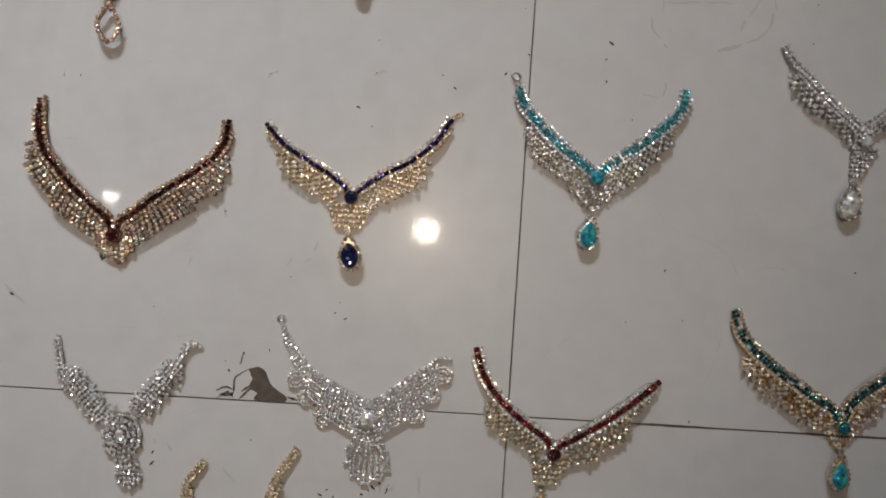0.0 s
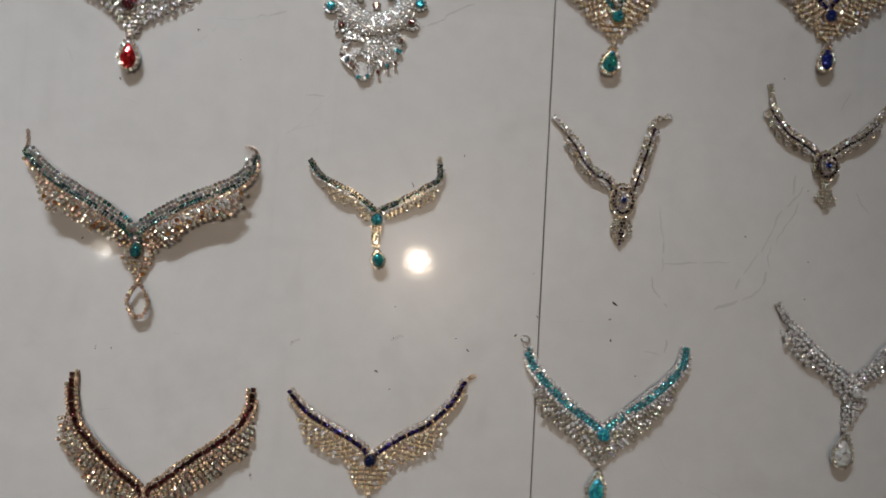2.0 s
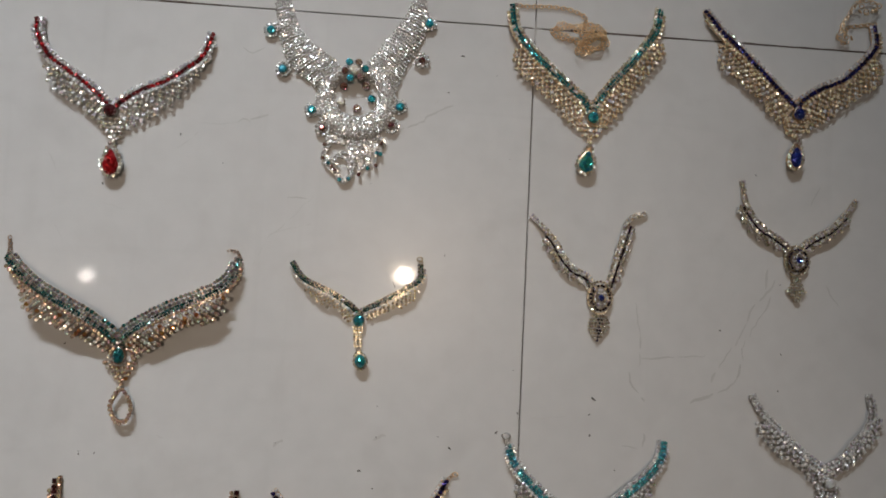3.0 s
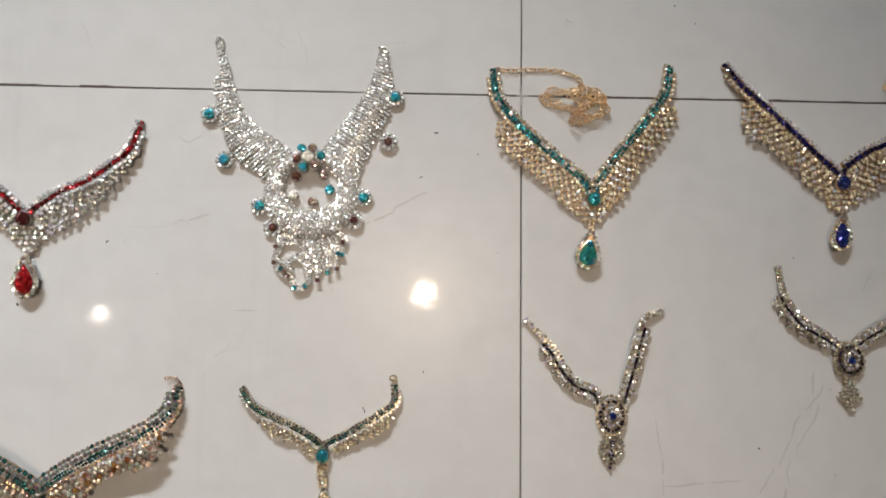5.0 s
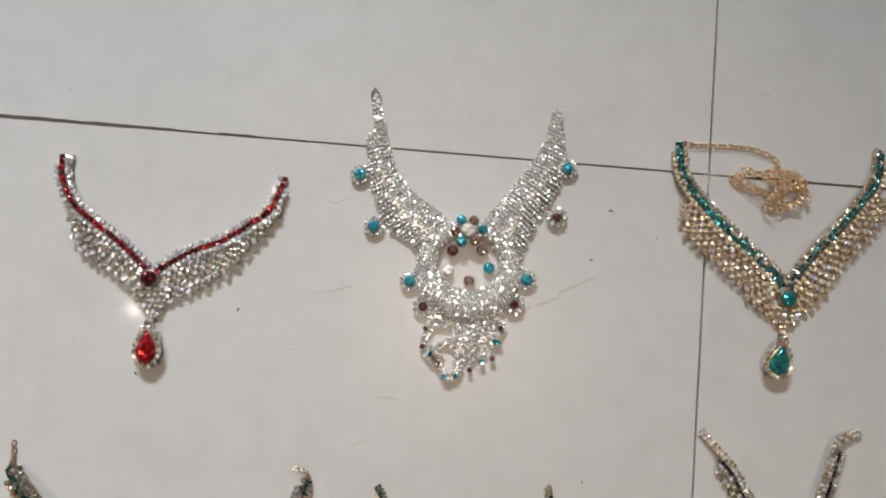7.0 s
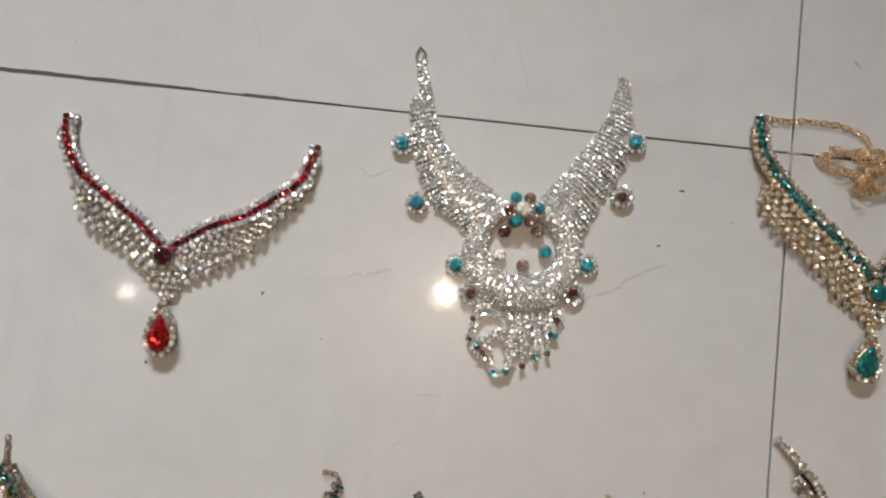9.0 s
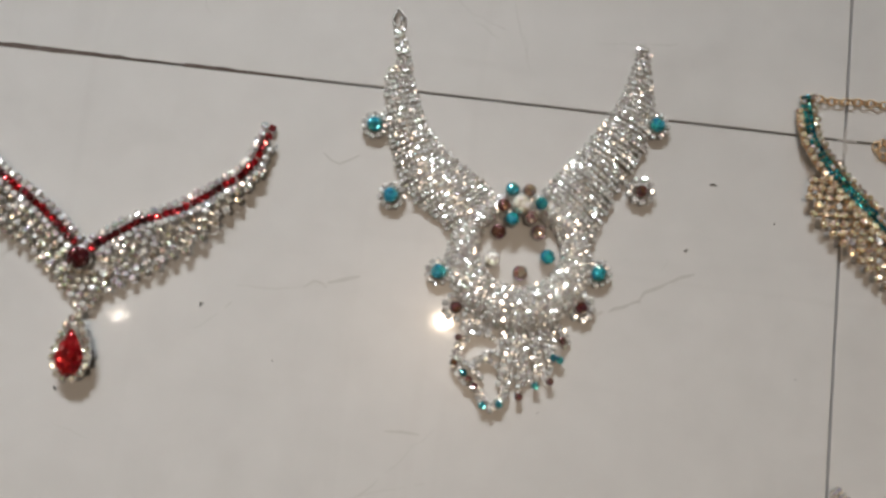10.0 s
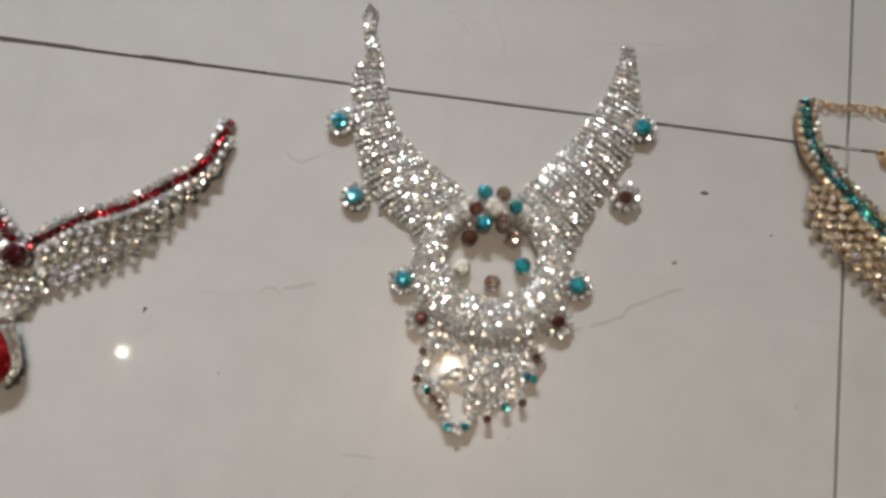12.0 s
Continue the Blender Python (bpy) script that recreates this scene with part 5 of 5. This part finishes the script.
winged_necklace(
    "gold necklace with green strip and loose chain",
    GOLD, "emerald",
    left=[(-0.0210, 0.6178), (-0.0179, 0.5977), (-0.0053, 0.5799), (0.0121, 0.5641), (0.0294, 0.5502), (0.0448, 0.5372)],
    left_edge=[(-0.0205, 0.5785), (-0.0155, 0.5615), (0.0046, 0.5448), (0.0239, 0.5272), (0.0411, 0.5115)],
    right=[(0.1074, 0.6230), (0.1035, 0.6034), (0.0928, 0.5875), (0.0793, 0.5697), (0.0658, 0.5540), (0.0534, 0.5355)],
    right_edge=[(0.1094, 0.5938), (0.1084, 0.5783), (0.0832, 0.5468), (0.0736, 0.5303), (0.0564, 0.5127)],
    centre=(0.0510, 0.5254),
    apron=[(0.0506, 0.5193), (0.0497, 0.5107)],
    drop=[(0.0492, 0.5041), (0.0457, 0.4851), (0.0551, 0.4853), (0.0452, 0.4757)],
    apron_width=(0.026, 0.014), chain=[(-0.0172, 0.6189), (-0.0096, 0.6176), (0.0076, 0.6187), (0.0269, 0.6180), (0.0404, 0.6130), (0.0424, 0.6073), (0.0270, 0.6020), (0.0146, 0.5997), (0.0175, 0.5940), (0.0329, 0.5906), (0.0502, 0.5843), (0.0618, 0.5905), (0.0482, 0.5978), (0.0366, 0.6013), (0.0443, 0.6054), (0.0540, 0.5999), (0.0579, 0.5913), (0.0464, 0.5813), (0.0349, 0.5801), (0.0386, 0.5879), (0.0463, 0.5939), (0.0598, 0.5952), (0.0520, 0.6047), (0.0405, 0.5956), (0.0231, 0.6047), (0.0174, 0.5988), (0.0290, 0.5924)], knot=((0.0470, 0.5930), (0.0150, 0.0115), 8))

winged_necklace(
    "gold necklace with royal blue strip and chain",
    GOLD, "sapphire_bright",
    left=[(0.1467, 0.6238), (0.1594, 0.6079), (0.1762, 0.5923), (0.1972, 0.5731), (0.2140, 0.5585), (0.2276, 0.5476)],
    left_edge=[(0.1559, 0.5936), (0.1595, 0.5780), (0.1793, 0.5617), (0.2023, 0.5417), (0.2213, 0.5233)],
    right=[(0.2990, 0.6218), (0.2994, 0.6036), (0.2853, 0.5862), (0.2691, 0.5718), (0.2507, 0.5633), (0.2346, 0.5521)],
    right_edge=[(0.3060, 0.5919), (0.3023, 0.5714), (0.2819, 0.5558), (0.2537, 0.5336), (0.2376, 0.5235)],
    centre=(0.2309, 0.5399),
    apron=[(0.2305, 0.5339), (0.2295, 0.5219)],
    drop=[(0.2295, 0.5189), (0.2273, 0.5010), (0.2354, 0.5015), (0.2276, 0.4901)],
    apron_width=(0.024, 0.012), chain=[(0.2999, 0.6249), (0.2864, 0.6228), (0.2750, 0.6198), (0.2731, 0.6125), (0.2753, 0.6076), (0.2692, 0.6061), (0.2655, 0.6108), (0.2697, 0.6234), (0.2777, 0.6373), (0.2858, 0.6441), (0.2984, 0.6432), (0.3007, 0.6382), (0.2903, 0.6333), (0.2839, 0.6378)])

winged_necklace(
    "clear silver rhinestone necklace with drop pendant",
    SILVER, "clear",
    left=[(0.1952, 0.2974), (0.2019, 0.2856), (0.2124, 0.2758), (0.2258, 0.2627), (0.2409, 0.2506), (0.2560, 0.2403), (0.2635, 0.2356)],
    left_edge=[(0.1999, 0.2776), (0.2045, 0.2642), (0.2174, 0.2532), (0.2338, 0.2411), (0.2470, 0.2311), (0.2540, 0.2221)],
    right=[(0.3014, 0.3023), (0.3034, 0.2890), (0.2979, 0.2730), (0.2866, 0.2616), (0.2770, 0.2487), (0.2641, 0.2389)],
    right_edge=[(0.3090, 0.2853), (0.3080, 0.2727), (0.3007, 0.2614), (0.2886, 0.2476), (0.2749, 0.2362)],
    centre=(0.2645, 0.2286),
    drop=[(0.2559, 0.1979), (0.2526, 0.1780), (0.2625, 0.1787), (0.2519, 0.1659)],
    apron=[(0.2643, 0.2233), (0.2583, 0.2034)],
    apron_width=(0.022, 0.010), clear=True)

silver_y_necklace(
    left=[(-0.3396, 0.0408), (-0.3368, 0.0306), (-0.3324, 0.0171), (-0.3215, 0.0058), (-0.3103, -0.0073), (-0.2976, -0.0186)],
    right=[(-0.2344, 0.0379), (-0.2422, 0.0400), (-0.2483, 0.0284), (-0.2575, 0.0148), (-0.2684, 0.0003), (-0.2777, -0.0123)],
    oval=[(-0.2860, -0.0299), (-0.2719, -0.0291), (-0.2850, -0.0468)],
    tail=[(-0.2822, -0.0482), (-0.2782, -0.0671), (-0.2725, -0.0522)])

silver_eagle_necklace(
    left=[(-0.1748, 0.0608), (-0.1673, 0.0482), (-0.1578, 0.0366), (-0.1511, 0.0279), (-0.1358, 0.0196), (-0.1177, 0.0103), (-0.1078, 0.0065)],
    left_edge=[(-0.1715, 0.0453), (-0.1625, 0.0285), (-0.1603, 0.0225), (-0.1515, 0.0082), (-0.1391, -0.0067), (-0.1246, -0.0155), (-0.1119, -0.0235)],
    right=[(-0.0469, 0.0409), (-0.0549, 0.0416), (-0.0667, 0.0331), (-0.0801, 0.0236), (-0.0951, 0.0116), (-0.1052, 0.0066)],
    right_edge=[(-0.0491, 0.0337), (-0.0568, 0.0165), (-0.0680, 0.0010), (-0.0813, -0.0103), (-0.0979, -0.0227)],
    lobes=[(-0.1618, 0.0189), (-0.1522, 0.0056), (-0.1394, -0.0085), (-0.0514, 0.0283), (-0.0591, 0.0129), (-0.0699, -0.0027)],
    centre=[(-0.1060, -0.0074), (-0.1008, -0.0071), (-0.1055, -0.0140)],
    tail_top=[(-0.1138, -0.0215), (-0.1091, -0.0231), (-0.1044, -0.0238), (-0.0998, -0.0235), (-0.0961, -0.0224)],
    tail_end=[(-0.1190, -0.0406), (-0.1137, -0.0496), (-0.1059, -0.0550), (-0.0951, -0.0514), (-0.0890, -0.0445)])

oval_necklace(
    "narrow rhinestone necklace with purple-blue oval",
    left=[(0.0012, 0.4388), (0.0101, 0.4299), (0.0206, 0.4188), (0.0280, 0.4067), (0.0378, 0.3963), (0.0505, 0.3907)],
    right=[(0.1007, 0.4452), (0.0882, 0.4407), (0.0826, 0.4287), (0.0783, 0.4129), (0.0745, 0.3987), (0.0724, 0.3901)],
    oval=[(0.0627, 0.3750), (0.0729, 0.3754), (0.0631, 0.3614)],
    tail=[(0.0632, 0.3595), (0.0615, 0.3382), (0.0733, 0.3522)], cross=False)

oval_necklace(
    "wide rhinestone necklace with royal blue oval",
    left=[(0.1812, 0.4796), (0.1834, 0.4595), (0.1960, 0.4406), (0.2127, 0.4311), (0.2244, 0.4241)],
    right=[(0.2870, 0.4664), (0.2747, 0.4534), (0.2600, 0.4399), (0.2476, 0.4323), (0.2388, 0.4250)],
    oval=[(0.2322, 0.4141), (0.2426, 0.4147), (0.2326, 0.4016)],
    tail=[(0.2326, 0.4016), (0.2334, 0.3759), (0.2425, 0.3864)], cross=True)

gold_rope_necklace(
    left=[(-0.2247, -0.0468), (-0.2329, -0.0570), (-0.2370, -0.0670), (-0.2345, -0.0822), (-0.2236, -0.0997), (-0.2075, -0.1127)],
    right=[(-0.1580, -0.0361), (-0.1663, -0.0477), (-0.1724, -0.0593), (-0.1769, -0.0749), (-0.1880, -0.0950), (-0.2006, -0.1124)])

bib_necklace(
    left_inner=[(-0.2115, 0.6276), (-0.2066, 0.6144), (-0.2046, 0.6066), (-0.1965, 0.5851), (-0.1842, 0.5721), (-0.1676, 0.5612), (-0.1590, 0.5527)],
    left_outer=[(-0.2142, 0.6268), (-0.2112, 0.6131), (-0.2158, 0.6062), (-0.2144, 0.5959), (-0.2116, 0.5803), (-0.2069, 0.5650), (-0.1959, 0.5489), (-0.1777, 0.5368)],
    right_inner=[(-0.1012, 0.6321), (-0.1022, 0.6239), (-0.1086, 0.6039), (-0.1225, 0.5817), (-0.1366, 0.5628), (-0.1400, 0.5578)],
    right_outer=[(-0.0977, 0.6317), (-0.0945, 0.6166), (-0.0935, 0.5926), (-0.1001, 0.5761), (-0.1095, 0.5562), (-0.1165, 0.5375)],
    ring=[(-0.1472, 0.5258), (-0.1150, 0.5290), (-0.1444, 0.4950), (-0.1486, 0.5417), (-0.1314, 0.5301)],
    flower=[(-0.1493, 0.5513), (-0.1538, 0.5575), (-0.1463, 0.5578), (-0.1407, 0.5529), (-0.1442, 0.5459), (-0.1525, 0.5445), (-0.1571, 0.5500)],
    studs=[(-0.1578, 0.5385), (-0.1398, 0.5403), (-0.1347, 0.5295), (-0.1461, 0.5209), (-0.1597, 0.5258)],
    teal_rosettes=[(-0.2190, 0.5814), (-0.2077, 0.5496), (-0.0901, 0.5958), (-0.1826, 0.5176), (-0.1111, 0.5248)],
    brown_rosettes=[(-0.0947, 0.5646), (-0.1732, 0.5028), (-0.1174, 0.5083)],
    strings=[[(-0.1695, 0.4937), (-0.1641, 0.4955), (-0.1571, 0.4937)], [(-0.1675, 0.4915), (-0.1619, 0.4920), (-0.1557, 0.4914)], [(-0.1670, 0.4928), (-0.1707, 0.4863), (-0.1725, 0.4799), (-0.1701, 0.4741), (-0.1654, 0.4703)], [(-0.1706, 0.4850), (-0.1681, 0.4792), (-0.1630, 0.4772), (-0.1595, 0.4727)], [(-0.1654, 0.4703), (-0.1615, 0.4676), (-0.1578, 0.4619), (-0.1533, 0.4593)], [(-0.1629, 0.4760), (-0.1584, 0.4813), (-0.1520, 0.4783), (-0.1490, 0.4725)], [(-0.1533, 0.4593), (-0.1487, 0.4628), (-0.1468, 0.4690), (-0.1490, 0.4725)], [(-0.1620, 0.4797), (-0.1562, 0.4840), (-0.1500, 0.4834)], [(-0.1515, 0.4931), (-0.1502, 0.4858), (-0.1501, 0.4785), (-0.1507, 0.4711)], [(-0.1481, 0.4934), (-0.1467, 0.4861), (-0.1458, 0.4789), (-0.1465, 0.4727)], [(-0.1449, 0.4931), (-0.1437, 0.4852), (-0.1425, 0.4767), (-0.1417, 0.4677)], [(-0.1415, 0.4934), (-0.1403, 0.4868), (-0.1397, 0.4795), (-0.1380, 0.4747)], [(-0.1385, 0.4943), (-0.1367, 0.4883), (-0.1356, 0.4823), (-0.1347, 0.4726)], [(-0.1504, 0.4882), (-0.1440, 0.4864), (-0.1381, 0.4894)], [(-0.1498, 0.4822), (-0.1435, 0.4803), (-0.1375, 0.4834)], [(-0.1481, 0.4762), (-0.1429, 0.4743), (-0.1383, 0.4778)], [(-0.1349, 0.4953), (-0.1318, 0.4888), (-0.1295, 0.4841), (-0.1252, 0.4846)], [(-0.1318, 0.4962), (-0.1283, 0.4916), (-0.1288, 0.4830), (-0.1288, 0.4750)], [(-0.1283, 0.4984), (-0.1249, 0.4957), (-0.1233, 0.4909)], [(-0.1336, 0.4948), (-0.1299, 0.4952), (-0.1251, 0.4981)], [(-0.1512, 0.4900), (-0.1443, 0.4898), (-0.1358, 0.4921)]],
    beads=[(-0.1572, 0.4613), (-0.1499, 0.4626), (-0.1667, 0.4742), (-0.1616, 0.4688), (-0.1347, 0.4720), (-0.1416, 0.4665), (-0.1278, 0.4852), (-0.1245, 0.4846), (-0.1287, 0.4747), (-0.1241, 0.4933), (-0.1710, 0.4893), (-0.1716, 0.4788), (-0.1643, 0.4716)],
    clasp=[(-0.2128, 0.6285), (-0.2148, 0.6375)])

# ---- tiles of the floor ----
SIDE, JOINT = 0.6, 0.0011
tile_data = box_mesh("tile", (-SIDE / 2 + JOINT / 2, -SIDE / 2 + JOINT / 2, -0.008), (SIDE / 2 - JOINT / 2, SIDE / 2 - JOINT / 2, 0.0), TILE, 0.0004)
for i in range(-5, 4):
    for k in range(-4, 5):
        part("tile", tile_data, floor, m=pose((i + 0.5) * SIDE, (k + 0.5) * SIDE, 0))
